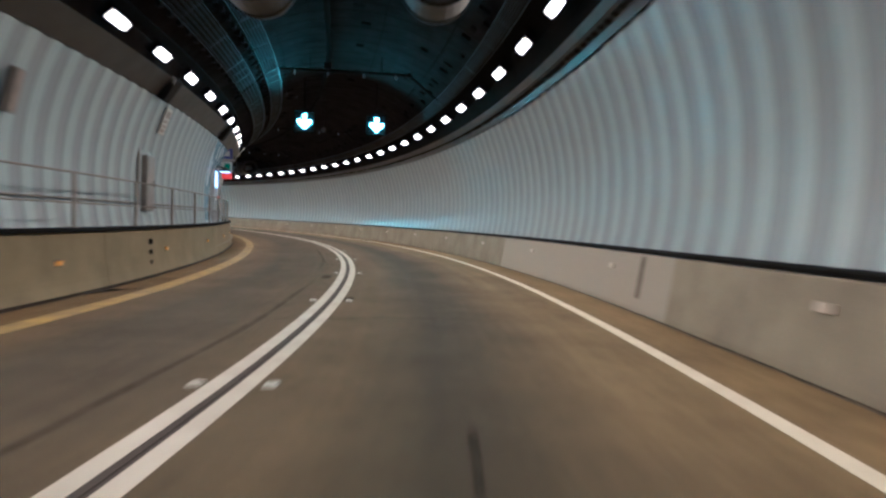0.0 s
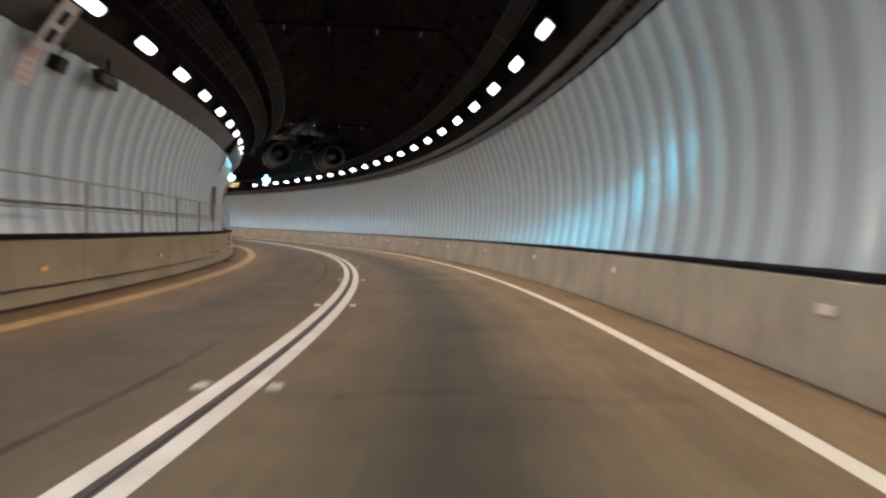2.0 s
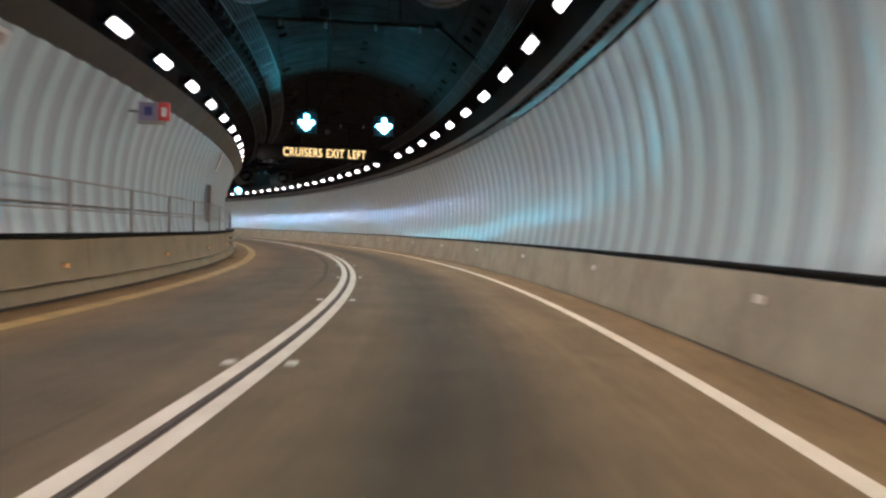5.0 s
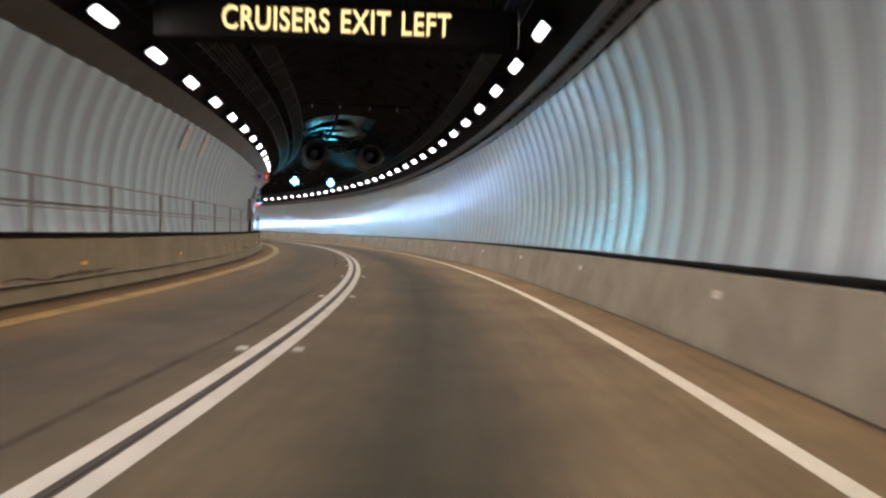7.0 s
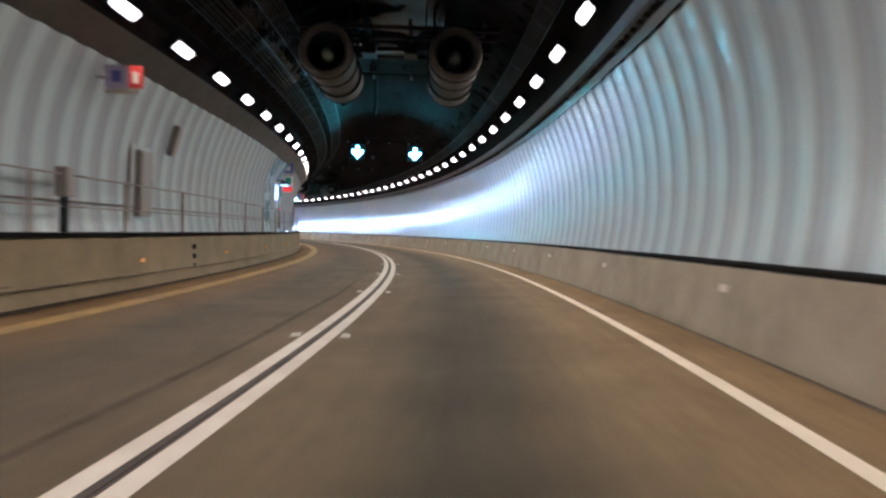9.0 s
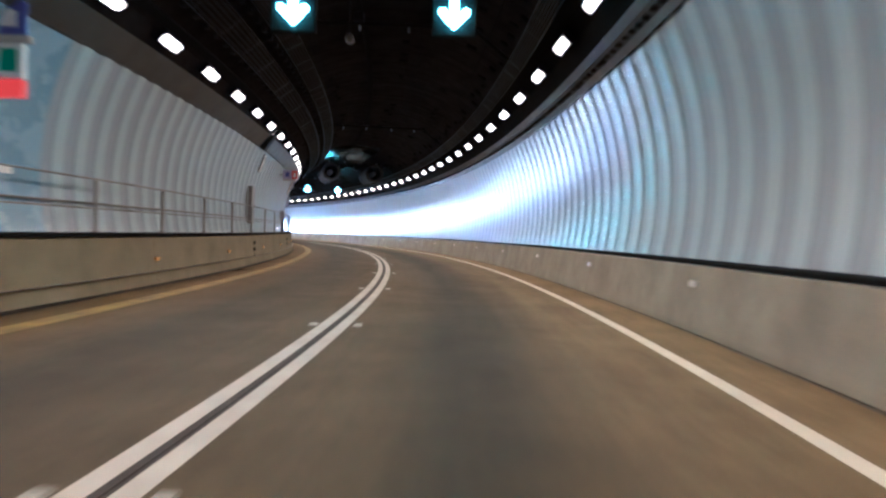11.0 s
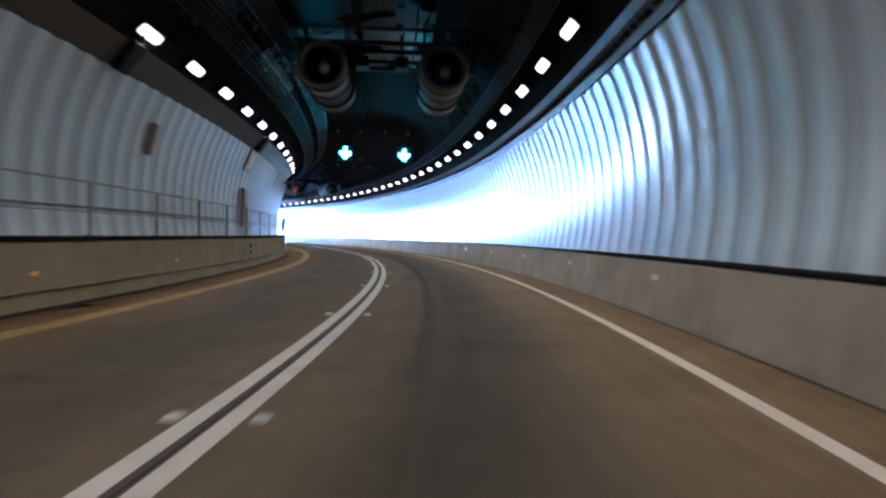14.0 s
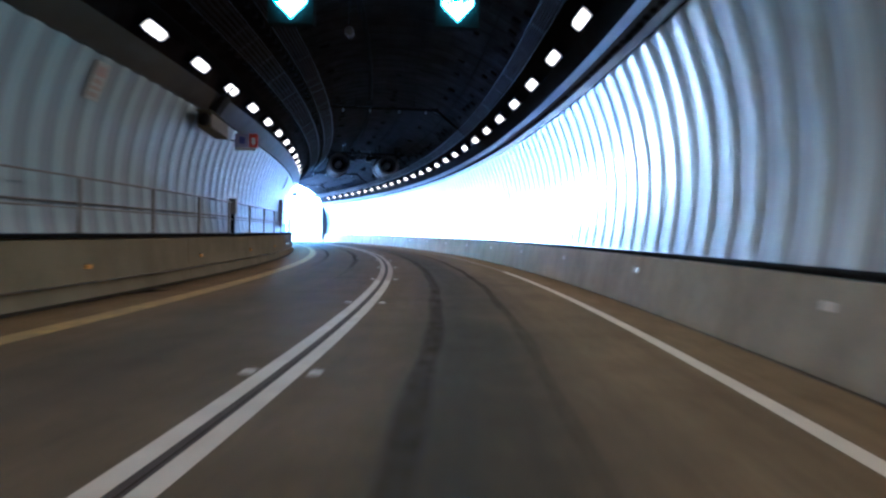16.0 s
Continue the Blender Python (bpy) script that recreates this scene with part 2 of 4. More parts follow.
def sweep(prof, stations, closed=False, uv=False, caps=False):
    """Carry a cross-section of (offset, height) along the alignment."""
    bm = bmesh.new()
    layer = bm.loops.layers.uv.new() if uv else None
    rows = []
    for s in stations:
        c, r, f, nn = axes(s)
        rows.append([bm.verts.new(c + r * u + nn * w) for u, w in (prof(s) if callable(prof) else prof)])
    n = len(rows[0])
    for i in range(len(rows) - 1):
        for j in range(n if closed else n - 1):
            k = (j + 1) % n
            face = bm.faces.new((rows[i][j], rows[i][k], rows[i + 1][k], rows[i + 1][j]))
            if uv:
                for lp, (jj, ii) in zip(face.loops, ((j, i), (k, i), (k, i + 1), (j, i + 1))):
                    lp[layer].uv = (prof[jj][0], stations[ii])
    if caps and closed:
        bm.faces.new(rows[0])
        bm.faces.new(list(reversed(rows[-1])))
    return bm


def steps(a, b, d):
    n = max(1, int(math.ceil((b - a) / d)))
    return [a + (b - a) * i / n for i in range(n + 1)]


def structure(name, bm, mat, label, category, smooth=False):
    return tagged(part(name, bm, mat, None, label, smooth), category=category, kind="structure")


def thing(name, label, category, group="", m=None):
    ob = tagged(new(name), label, category, group)
    if m is not None:
        ob.matrix_world = m
    return ob


# ---- carriageway ----
BACK = -36.0
UC, WC, RC = -1.65, 1.45, 5.55      # bore: centre and radius
road = structure("road", sweep([(-6.9, 0), (-5.3, 0), (-4.0, 0), (-2.5, 0), (-1.0, 0), (0.5, 0), (2.0, 0), (3.5, 0)], steps(BACK, 320, 1.0), uv=True), ROAD,
                 "worn grey-brown tunnel carriageway with dark wheel tracks", "road")


def edge(s):
    """The walkway side stands back a little past the first bend."""
    return float(np.interp(s, [13, 30], [0.0, -0.32]))


def strip(name, u, width, s0, s1, mat, label):
    w = 0.005
    bm = sweep([(u - width / 2, w), (u + width / 2, w)], steps(s0, s1, 1.0))
    return structure(name, bm, mat, label, "lane line")


MID = -1.606
LINE_DULL = material("dirt-covered road paint", (0.22, 0.17, 0.12), 0.6, stain=(0.12, 0.095, 0.07), scale=1.5, amount=0.8, grain=80, bump=0.1)
JOINT = material("dark joint filler", (0.036, 0.026, 0.019), 0.7, stain=(0.02, 0.0155, 0.0125), scale=2.5, amount=0.8, grain=60, bump=0.2, spec=0.15)
SEAM = material("dark tar seam", (0.017, 0.0125, 0.0095), 0.8, scale=2.5, spec=0.1)
TYRE = material("tyre-blackened road", (0.018, 0.016, 0.015), 0.8, stain=(0.035, 0.03, 0.025), scale=1.2, amount=0.7, grain=80, bump=0.2, spec=0.1)
tn, tl = TYRE.node_tree.nodes, TYRE.node_tree.links
worn = tn.new("ShaderNodeTexNoise")
worn.inputs["Scale"].default_value, worn.inputs["Detail"].default_value = 5.0, 6
cover = tn.new("ShaderNodeMapRange")
cover.inputs["From Min"].default_value, cover.inputs["From Max"].default_value = 0.35, 0.7
cover.inputs["To Min"].default_value, cover.inputs["To Max"].default_value = 0.35, 0.8
tg = tn.new("ShaderNodeNewGeometry")
tl.new(tg.outputs["Position"], worn.inputs["Vector"])
tl.new(worn.outputs[0], cover.inputs[0])
tuv, tsep, thin = tn.new("ShaderNodeUVMap"), tn.new("ShaderNodeSeparateXYZ"), tn.new("ShaderNodeMath")
tl.new(tuv.outputs[0], tsep.inputs[0])
thin.operation = "MULTIPLY"
tl.new(cover.outputs[0], thin.inputs[0])
tl.new(tsep.outputs[0], thin.inputs[1])
tl.new(thin.outputs[0], tn["Principled BSDF"].inputs["Alpha"])
for u in (MID - 0.118, MID + 0.118):
    strip("lane_line", u, 0.142, BACK, 206, LINE_GREY, "solid white centre line painted on the road")
    strip("lane_line", u, 0.142, 206, 318, LINE_DULL, "centre line dulled by dirt near the exit")
structure("centre_joint", sweep([(MID - 0.046, 0.004), (MID + 0.046, 0.004)], steps(BACK, 318, 1.0)), JOINT, "dark sealed joint between the two centre lines", "joint")
structure("centre_crack", sweep([(MID + 0.008, 0.006), (MID + 0.024, 0.006)], steps(BACK, 318, 1.0)), SEAM, "dark tar seam along the sealed centre joint", "joint")
strip("edge_line", MID + 3.69, 0.15, BACK, 211, LINE_WHITE, "solid white edge line painted beside the barrier")
strip("edge_line", MID + 3.69, 0.15, 211, 318, LINE_DULL, "edge line dulled by dirt near the exit")
def yellow(s):
    """The yellow line drifts back towards the lane near the exit."""
    return float(np.interp(s, [13, 30, 165, 195], [0.0, -0.32, -0.32, -0.02]))


structure("edge_line", sweep(lambda s: [(-4.93 + yellow(s), 0.005), (-4.60 + yellow(s), 0.005)], steps(BACK, 318, 1.0)), LINE_YELLOW, "worn yellow edge line painted beside the walkway barrier", "lane line")


def tyre_mark(u0, u1, s0, s1, width, rise=0.35, fall=0.2, full=1.0):
    """A skid mark that swells, thins towards its edges and wears out at its ends."""
    bm = bmesh.new()
    layer = bm.loops.layers.uv.new()
    pts = steps(s0, s1, min(1.0, (s1 - s0) / 8))
    rows, dense = [], []
    for i, s in enumerate(pts):
        k = i / (len(pts) - 1)
        h = width / 2 * min(1.0, 3 * k + 0.4, 4 * (1 - k) + 0.4) * (0.85 + 0.15 * math.sin(s * 1.7))
        u = u0 + (u1 - u0) * k + 0.02 * math.sin(s * 0.9)
        rows.append([bm.verts.new(at(s, u + h * q, 0.003)) for q in (-1.3, -0.6, 0.6, 1.3)])
        d = full * min(1.0, k / rise, (1 - k) / fall)
        dense.append((0.0, d, d, 0.0))
    for i in range(len(rows) - 1):
        for j in range(3):
            f = bm.faces.new((rows[i][j], rows[i][j + 1], rows[i + 1][j + 1], rows[i + 1][j]))
            for lp, q in zip(f.loops, (dense[i][j], dense[i][j + 1], dense[i + 1][j + 1], dense[i + 1][j])):
                lp[layer].uv = (q, 0.5)
    structure("tyre_mark", bm, TYRE, "dark tyre mark curving along the lane", "tyre mark")


tyre_mark(-0.42, -0.41, 160, 240, 0.25, 0.45, full=0.75)
tyre_mark(0.55, 0.92, 186, 236, 0.17, 0.5)
tyre_mark(-2.8, -2.66, 205, 250, 0.22)
tyre_mark(-4.05, -3.98, 211, 250, 0.22)
for u0, u1, s0, s1 in ((-2.32, -2.25, -6, 17), (-2.3, -2.38, 17.5, 33), (-2.35, -2.25, 36, 66), (-2.25, -2.2, 70, 101), (-2.3, -2.2, 104, 126)):
    tyre_mark(u0, u1, s0, s1, 0.10, full=0.5)
tyre_mark(-2.06, -2.04, 15.6, 16.9, 0.22)
tyre_mark(-1.34, -1.3, 11.1, 12.0, 0.16)
tyre_mark(0.12, 0.15, 2.4, 4.3, 0.08)


def crack(s0, u0, u1, width):
    """A fine dark crack across the lane, wandering a little."""
    bm = bmesh.new()
    layer = bm.loops.layers.uv.new()
    rows = []
    for k in range(15):
        q = k / 14
        c = s0 + 0.12 * math.sin(q * 9 + s0) + 0.05 * math.sin(q * 31)
        h = width / 2 * (0.7 + 0.3 * math.sin(q * 23))
        rows.append([bm.verts.new(at(c - h, u0 + (u1 - u0) * q, 0.0035)), bm.verts.new(at(c + h, u0 + (u1 - u0) * q, 0.0035))])
    for k, (a, b) in enumerate(zip(rows, rows[1:])):
        for lp in bm.faces.new((a[0], b[0], b[1], a[1])).loops:
            lp[layer].uv = (0.55 if 1 < k < 12 else 0.25, 0.5)
    structure("road_crack", bm, TYRE, "fine dark crack running across the lane", "crack")


for c in ((9.2, -2.7, 1.4, 0.09), (20.3, -4.4, -1.9, 0.07), (29.4, -1.3, 1.9, 0.1), (46.0, -4.6, -2.0, 0.08), (98.4, -1.2, 1.6, 0.08), (143.6, -1.2, 1.5, 0.09), (171.0, -4.2, -1.9, 0.08)):
    crack(*c)

# ---- barriers ----
RB_PROF = [(2.90, 0.02), (2.905, 0.09), (3.03, 0.84), (3.06, 0.862), (3.6, 0.862), (3.6, 0.02)]
LB_PROF = [(-5.565, 0.05), (-5.59, 0.12), (-5.615, 0.20), (-5.637, 0.30), (-5.655, 0.42), (-5.668, 0.54), (-5.69, 0.99), (-5.9, 0.99), (-5.9, 0.05)]


def shifted(prof):
    return lambda s: [(u + edge(s), w) for u, w in prof]


def ragged(u0, u1, reach, period, shift=edge):
    """A dirt strip along the road with an uneven edge."""
    rng = random.Random(7)
    sts = steps(BACK, 318, period)
    wide = {s: reach * (0.35 + 0.65 * rng.random()) for s in sts}
    return sweep(lambda s: [(u0 + shift(s), 0.004), (u1 + shift(s) + wide[s], 0.004)], sts)


barrier_right = structure("barrier_outer", sweep([(3.12, 0.0), (3.58, 0.0), (3.58, 0.84), (3.12, 0.84)], steps(BACK, 318, 2.0), closed=True), CONCRETE, "concrete traffic barrier below the panelled wall", "barrier")
barrier_left = structure("barrier_walkway", sweep(shifted([(-5.72, 0.0), (-5.72, 0.97), (-5.88, 0.97), (-5.88, 0.0)]), steps(BACK, 318, 2.0), closed=True), CONCRETE_SHADED, "concrete barrier carrying the walkway railing", "barrier")
for i in range(-3, 26):
    a, b = i * 12.0 + 9.0, i * 12.0 + 21.0 - 0.015
    mat = CONCRETE_PALE if i == 0 else CONCRETE
    part("barrier_section", sweep(RB_PROF, steps(a, b, 1.0), closed=True, caps=True), mat, barrier_right)
    part("barrier_section", sweep(shifted(LB_PROF), steps(a + 4, b + 4, 1.0), closed=True, caps=True), CONCRETE_SHADED, barrier_left)
PATCH_DARK = material("dark run-off stain", (0.13, 0.11, 0.085), 0.8, stain=(0.09, 0.078, 0.06), scale=6, amount=0.8, grain=35, bump=0.2)
PATCH_LIGHT = material("pale lime run", (0.34, 0.34, 0.33), 0.8, stain=(0.26, 0.25, 0.23), scale=6, amount=0.8, grain=35, bump=0.2)


def face_stain(s0, wide, w0, w1, mat, label):
    """A stain running down the face of the outer barrier, 3 mm proud."""
    rng = random.Random(int(s0 * 10))
    bm = bmesh.new()
    rows = []
    for k in range(9):
        w = w0 + (w1 - w0) * k / 8
        h = wide / 2 * (0.75 + 0.4 * rng.random())
        u = float(np.interp(w, [0.09, 0.84], [2.905, 3.03])) - 0.003
        rows.append([bm.verts.new(at(s0 - h, u, w)), bm.verts.new(at(s0 + h, u, w))])
    for a, b in zip(rows, rows[1:]):
        bm.faces.new((a[0], a[1], b[1], b[0]))
    structure("barrier_stain", bm, mat, label, "stain")


face_stain(10.2, 0.2, 0.22, 0.83, PATCH_DARK, "dark run-off stain down the barrier face")
face_stain(180.6, 0.16, 0.35, 0.83, PATCH_LIGHT, "pale lime run down the barrier face")
structure("base_joint_outer", sweep([(2.92, 0.0), (2.92, 0.018), (3.3, 0.018), (3.3, 0.0)], steps(BACK, 318, 1.0), closed=True), GUTTER, "dirt-filled joint under the barrier", "joint")
# Dark strip, 5 cm high, along the foot of the walkway barrier.
structure("base_joint_walkway", sweep(shifted([(-5.57, 0.0), (-5.57, 0.049), (-5.8, 0.049), (-5.8, 0.0)]), steps(BACK, 318, 1.0), closed=True), JOINT, "dark strip in the joint under the walkway barrier", "joint")
structure("gutter_dirt", ragged(2.93, 2.90, -0.045, 0.6, lambda s: 0.0), GUTTER, "dark dirt lying along the foot of the barrier", "dirt")
structure("gutter_dirt", ragged(-5.6, -5.555, 0.045, 0.7), JOINT, "black dirt lying in the gutter beside the barrier", "dirt")
for s in (12.6, 51.6, 90.0, 112.0, 151.6, 176.5, 201.9):
    bm = bmesh.new()
    e = edge(s) - 5.5
    v = [bm.verts.new(at(s + a, e + b, 0.006)) for a, b in ((-0.9, 0.0), (-0.5, 0.1), (0.0, 0.3), (0.35, 0.47), (0.15, 0.2), (0.3, 0.0))]
    bm.faces.new(v)
    structure("oil_stain", bm, SOOT_SHADE, "black run-off stain reaching from the gutter", "stain")
# Shade under the wall panels' overhang, drawn as a solid black strip.
structure("overhang_shade_outer", sweep([(3.045, 0.866), (3.045, 0.905), (3.068, 0.921), (3.34, 0.921), (3.34, 0.866)], steps(BACK, PORTAL, 1.0), closed=True), SOOT_SHADE, "black strip drawing the overhang's shade between barrier and wall panels", "strip")
structure("gasket_walkway", sweep(shifted([(-5.64, 0.994), (-5.62, 1.01), (-5.62, 1.055), (-5.64, 1.07), (-5.88, 1.07), (-5.88, 0.994)]), steps(BACK, PORTAL, 1.0), closed=True), SOOT_SHADE, "black steel curb strip on the walkway barrier", "strip")
structure("walkway", sweep([(-5.85, 0.3), (-7.2, 0.3)], steps(BACK, PORTAL, 2.0)), CONCRETE, "raised concrete escape walkway behind the barrier", "walkway")

# ---- lining, walls and fascia ----
def bore(s, r):
    return [(UC + r * math.sin(radians(a)), WC + r * math.cos(radians(a))) for a in range(-126, 127, 6)]


ring, stations = 0.85, []
s = BACK
radii = {}
while s < PORTAL:
    for ds, r in ((0.0, RC - 0.012), (0.05, RC - 0.012), (0.11, RC), (ring - 0.06, RC)):
        stations.append(s + ds)
        radii[s + ds] = r
    s += ring
ceiling = structure("ceiling", sweep(lambda s: bore(s, radii[s]), stations), LINING, "sooty segmental tunnel lining with raised ring flanges", "ceiling")
for s in (9.3, 67.8, 124.4, 184.0):       # smooth coated lining over each pair of fans
    structure("lining_panel", sweep([(UC + (RC - 0.035) * math.sin(radians(a)), WC + (RC - 0.035) * math.cos(radians(a))) for a in range(-39, 16, 3)], steps(s - 4.5, s + 6.5, 1.0)), COATED, "smooth dark coated lining above the jet fans", "ceiling", True)
# Unseen cap added behind the camera; it keeps the sky's light out.
structure("cap_back", sweep([(UC + 5.6 * math.sin(radians(a)), WC + 5.6 * math.cos(radians(a))) for a in range(0, 360, 12)], [BACK, BACK + 0.3], closed=True, caps=True), LINING, "unseen dark cap added behind the start of the drive", "wall")

def bowed(u0, side, low, high, radius, count=17):
    """A wall's section: a shallow arc, furthest out a little above head height."""
    return [(u0 - side * float((h - 1.97) ** 2 / (2 * radius)), float(h)) for h in np.linspace(low, high, count)]


R_WALL = bowed(3.38, 1, 0.925, 4.30, 5.0)
L_WALL = bowed(-6.50, -1, 0.30, 4.06, 4.3)
R_FASC = [(2.765, 4.262), (2.78, 4.29), (2.73, 4.44), (2.68, 4.475), (2.54, 4.50), (2.44, 4.64)]
L_FASC = [(-6.02, 4.015), (-5.955, 4.03), (-5.80, 4.20), (-5.60, 4.43)]
RIB = 0.7521


RIB_SHAPE = ((0.0, 0.0), (0.20, -0.002), (0.39, 0.0), (0.40, 0.001), (0.42, 0.006), (0.45, 0.018), (0.465, 0.0235), (0.475, 0.0246), (0.55, 0.0272), (0.63, 0.0285), (0.70, 0.029), (0.77, 0.0285), (0.85, 0.0272), (0.92, 0.0248), (0.928, 0.0238), (0.94, 0.0184), (0.953, 0.003), (0.965, 0.0))


def ribbed(prof, s0, side, count):
    """One wall panel with flat-topped ribs, proud towards the road."""
    sts, off = [], {}
    for i in range(count):
        for k, d in RIB_SHAPE:
            st = s0 + (i + k - 0.05) * RIB
            sts.append(st)
            off[st] = 0.78 * d
    end = s0 + (count - 0.05) * RIB - 0.004
    sts.append(end)
    off[end] = 0.0
    bm = sweep(lambda s: [(u - side * off[s], w) for u, w in prof], sts)
    bm.faces.ensure_lookup_table()
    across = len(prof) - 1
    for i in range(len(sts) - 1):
        # Groove faces take the darker enamel that holds their shade in its colour.
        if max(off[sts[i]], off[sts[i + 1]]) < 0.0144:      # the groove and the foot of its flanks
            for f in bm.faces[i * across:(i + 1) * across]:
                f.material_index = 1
    return bm


wall_right = structure("wall_outer", sweep([(u + 0.15, w) for u, w in R_WALL], steps(BACK, PORTAL, 2.0)), FASCIA, "pale ribbed enamel wall cladding along the tunnel", "wall")
wall_left = structure("wall_walkway", sweep([(u - 0.15, w) for u, w in L_WALL], steps(BACK, PORTAL, 2.0)), FASCIA, "pale ribbed enamel wall cladding behind the walkway", "wall")
NICHES = [(26.6, 33.6), (134.9, 141.9)]
PAN = 4 * RIB
s = BACK
while s < PORTAL - 0.1:
    part("panel", ribbed(R_WALL, s, 1, 4), ENAMEL, wall_right, smooth=True).data.materials.append(ENAMEL_SHADED)
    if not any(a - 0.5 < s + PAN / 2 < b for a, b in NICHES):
        part("panel", ribbed(L_WALL, s, -1, 4), ENAMEL, wall_left, smooth=True).data.materials.append(ENAMEL_SHADED)
    else:
        part("panel", sweep(L_WALL, steps(s, s + PAN - 0.01, 1.0)), ENAMEL_BLUE, wall_left, "smooth blue enamel panel", smooth=True)
    s += PAN
structure("lamp_tray_outer", sweep([(2.45, 4.635), (2.62, 4.72), (2.42, 5.2), (1.75, 5.56)], steps(BACK, PORTAL, 1.0)), SOOT_SHADE, "sooty tray behind the lamp row", "trim")
structure("lamp_tray_walkway", sweep([(-5.61, 4.425), (-6.0, 4.55), (-5.8, 5.02), (-5.2, 5.48)], steps(BACK, PORTAL, 1.0)), LINING, "sooty tray behind the lamp row", "trim")
structure("fascia_outer", sweep(R_FASC, steps(BACK, PORTAL, 1.0)), FASCIA, "dusty grey fascia above the wall panels", "trim")
structure("fascia_walkway", sweep(L_FASC, steps(BACK, PORTAL, 1.0)), FASCIA, "dusty grey fascia above the walkway wall", "trim")

# ---- beyond the portal ----
GROUND = material("pale dry ground", (0.30, 0.28, 0.24), 0.9, stain=(0.2, 0.2, 0.15), scale=0.2, amount=0.6, grain=8)
PALE = material("sunlit pale concrete", (0.47, 0.49, 0.51), 0.8, stain=(0.38, 0.395, 0.41), scale=0.5, amount=0.5, grain=20)
pc, pr, pf, pn = axes(PORTAL)
flat = Vector((pf.x, pf.y, 0)).normalized()
right = Vector((flat.y, -flat.x, 0))
bm = bmesh.new()
zg = at(PORTAL).z - 0.35
vs = [bm.verts.new(Vector((pc.x, pc.y, zg)) + flat * a + right * b) for a, b in ((-0.5, -2000), (-0.5, 2000), (3000, 2000), (3000, -2000))]
bm.faces.new(vs)
structure("ground", bm, GROUND, "pale open ground beyond the tunnel portal", "ground")
# Pale walls added beside the exit to bounce sunlight into the bore.
structure("bounce_wall_outer", sweep([(3.7, 0.0), (3.8, 4.5), (4.2, 4.5), (4.2, -0.4), (3.7, -0.4)], steps(PORTAL + 0.3, 320, 2.0), closed=True, caps=True), PALE, "pale concrete wall added outside the portal to bounce daylight", "wall")
structure("bounce_wall_inner", sweep([(-7.3, 0.0), (-7.4, 4.5), (-7.8, 4.5), (-7.8, -0.4), (-7.3, -0.4)], steps(PORTAL + 0.3, 320, 2.0), closed=True, caps=True), PALE, "pale concrete wall added outside the portal to bounce daylight", "wall")
structure("pavement_outside", sweep([(-6.9, 0.008), (-4.0, 0.008), (-1.0, 0.008), (3.5, 0.008)], steps(PORTAL + 0.5, 320, 2.0)), PALE, "pale sunlit concrete pavement outside the tunnel", "pavement")
m = spot(PORTAL)
inner = [(UC + 5.5 * math.sin(radians(a)), WC + 5.5 * math.cos(radians(a))) for a in range(-106, 107, 4)]
outer = [(max(-14, min(11, UC + 20 * math.sin(radians(a)))), max(-0.4, min(9.5, WC + 20 * math.cos(radians(a))))) for a in range(-106, 107, 4)]
structure("portal_jamb", sweep([(2.72, 0.0), (3.5, 0.0), (3.5, 4.6), (2.72, 4.6)], steps(PORTAL - 0.2, PORTAL + 0.2, 1.0), closed=True, caps=True), FASCIA, "dark concrete jamb at the tunnel mouth", "trim")
bm = bmesh.new()
f0 = [[bm.verts.new(m @ Vector((u, y, w))) for u, w in ring_] for ring_, y in ((inner, 0), (outer, 0), (outer, 0.6), (inner, 0.6))]
for a, b in zip(f0, f0[1:] + f0[:1]):
    for i in range(len(a) - 1):
        bm.faces.new((a[i], a[i + 1], b[i + 1], b[i]))
structure("portal_wall", bm, PALE, "concrete headwall round the tunnel portal", "wall")

# ---- lamps in two rows ----
LENS_X, LENS_Y = 0.108, 0.42        # half width and half length of a lamp's lens


def luminaire():
    """A long floodlight: housing, glowing lens, a thin rim of four strips and a bracket."""
    t = thing("tunnel_lamp", "lit white tunnel floodlight under the ceiling", "lamp", "tunnel lamps")
    part("housing", boxed(-0.15, 0.15, -0.47, 0.47, 0.0, 0.12, 0.02), SOOT_SHADE, t)
    bm = bmesh.new()
    rim = []
    for k in range(24):
        c, d = math.cos((k + 0.5) * math.pi / 12), math.sin((k + 0.5) * math.pi / 12)
        rim.append((LENS_X * math.copysign(abs(c) ** 0.5, c), LENS_Y * math.copysign(abs(d) ** 0.3, d)))
    rows = [[bm.verts.new((x, y, z)) for x, y in rim] for z in (-0.016, -0.002)]
    bm.faces.new(rows[0])
    bm.faces.new(rows[1])
    for k in range(24):
        bm.faces.new((rows[0][k], rows[0][(k + 1) % 24], rows[1][(k + 1) % 24], rows[1][k]))
    bmesh.ops.recalc_face_normals(bm, faces=bm.faces)
    part("lens", bm, LAMP_GLOW, t, "glowing white lens")
    for x0, x1, y0, y1 in ((-0.145, 0.145, -0.465, -0.43), (-0.145, 0.145, 0.43, 0.465), (-0.145, -0.115, -0.429, 0.429), (0.115, 0.145, -0.429, 0.429)):
        part("rim", boxed(x0, x1, y0, y1, -0.022, -0.001), SOOT_SHADE, t)
    part("bracket", boxed(-0.04, 0.04, -0.04, 0.04, 0.121, 0.46), SOOT_SHADE, t)
    return t


FLOOD = bpy.data.lights.new("floodlight", "AREA")
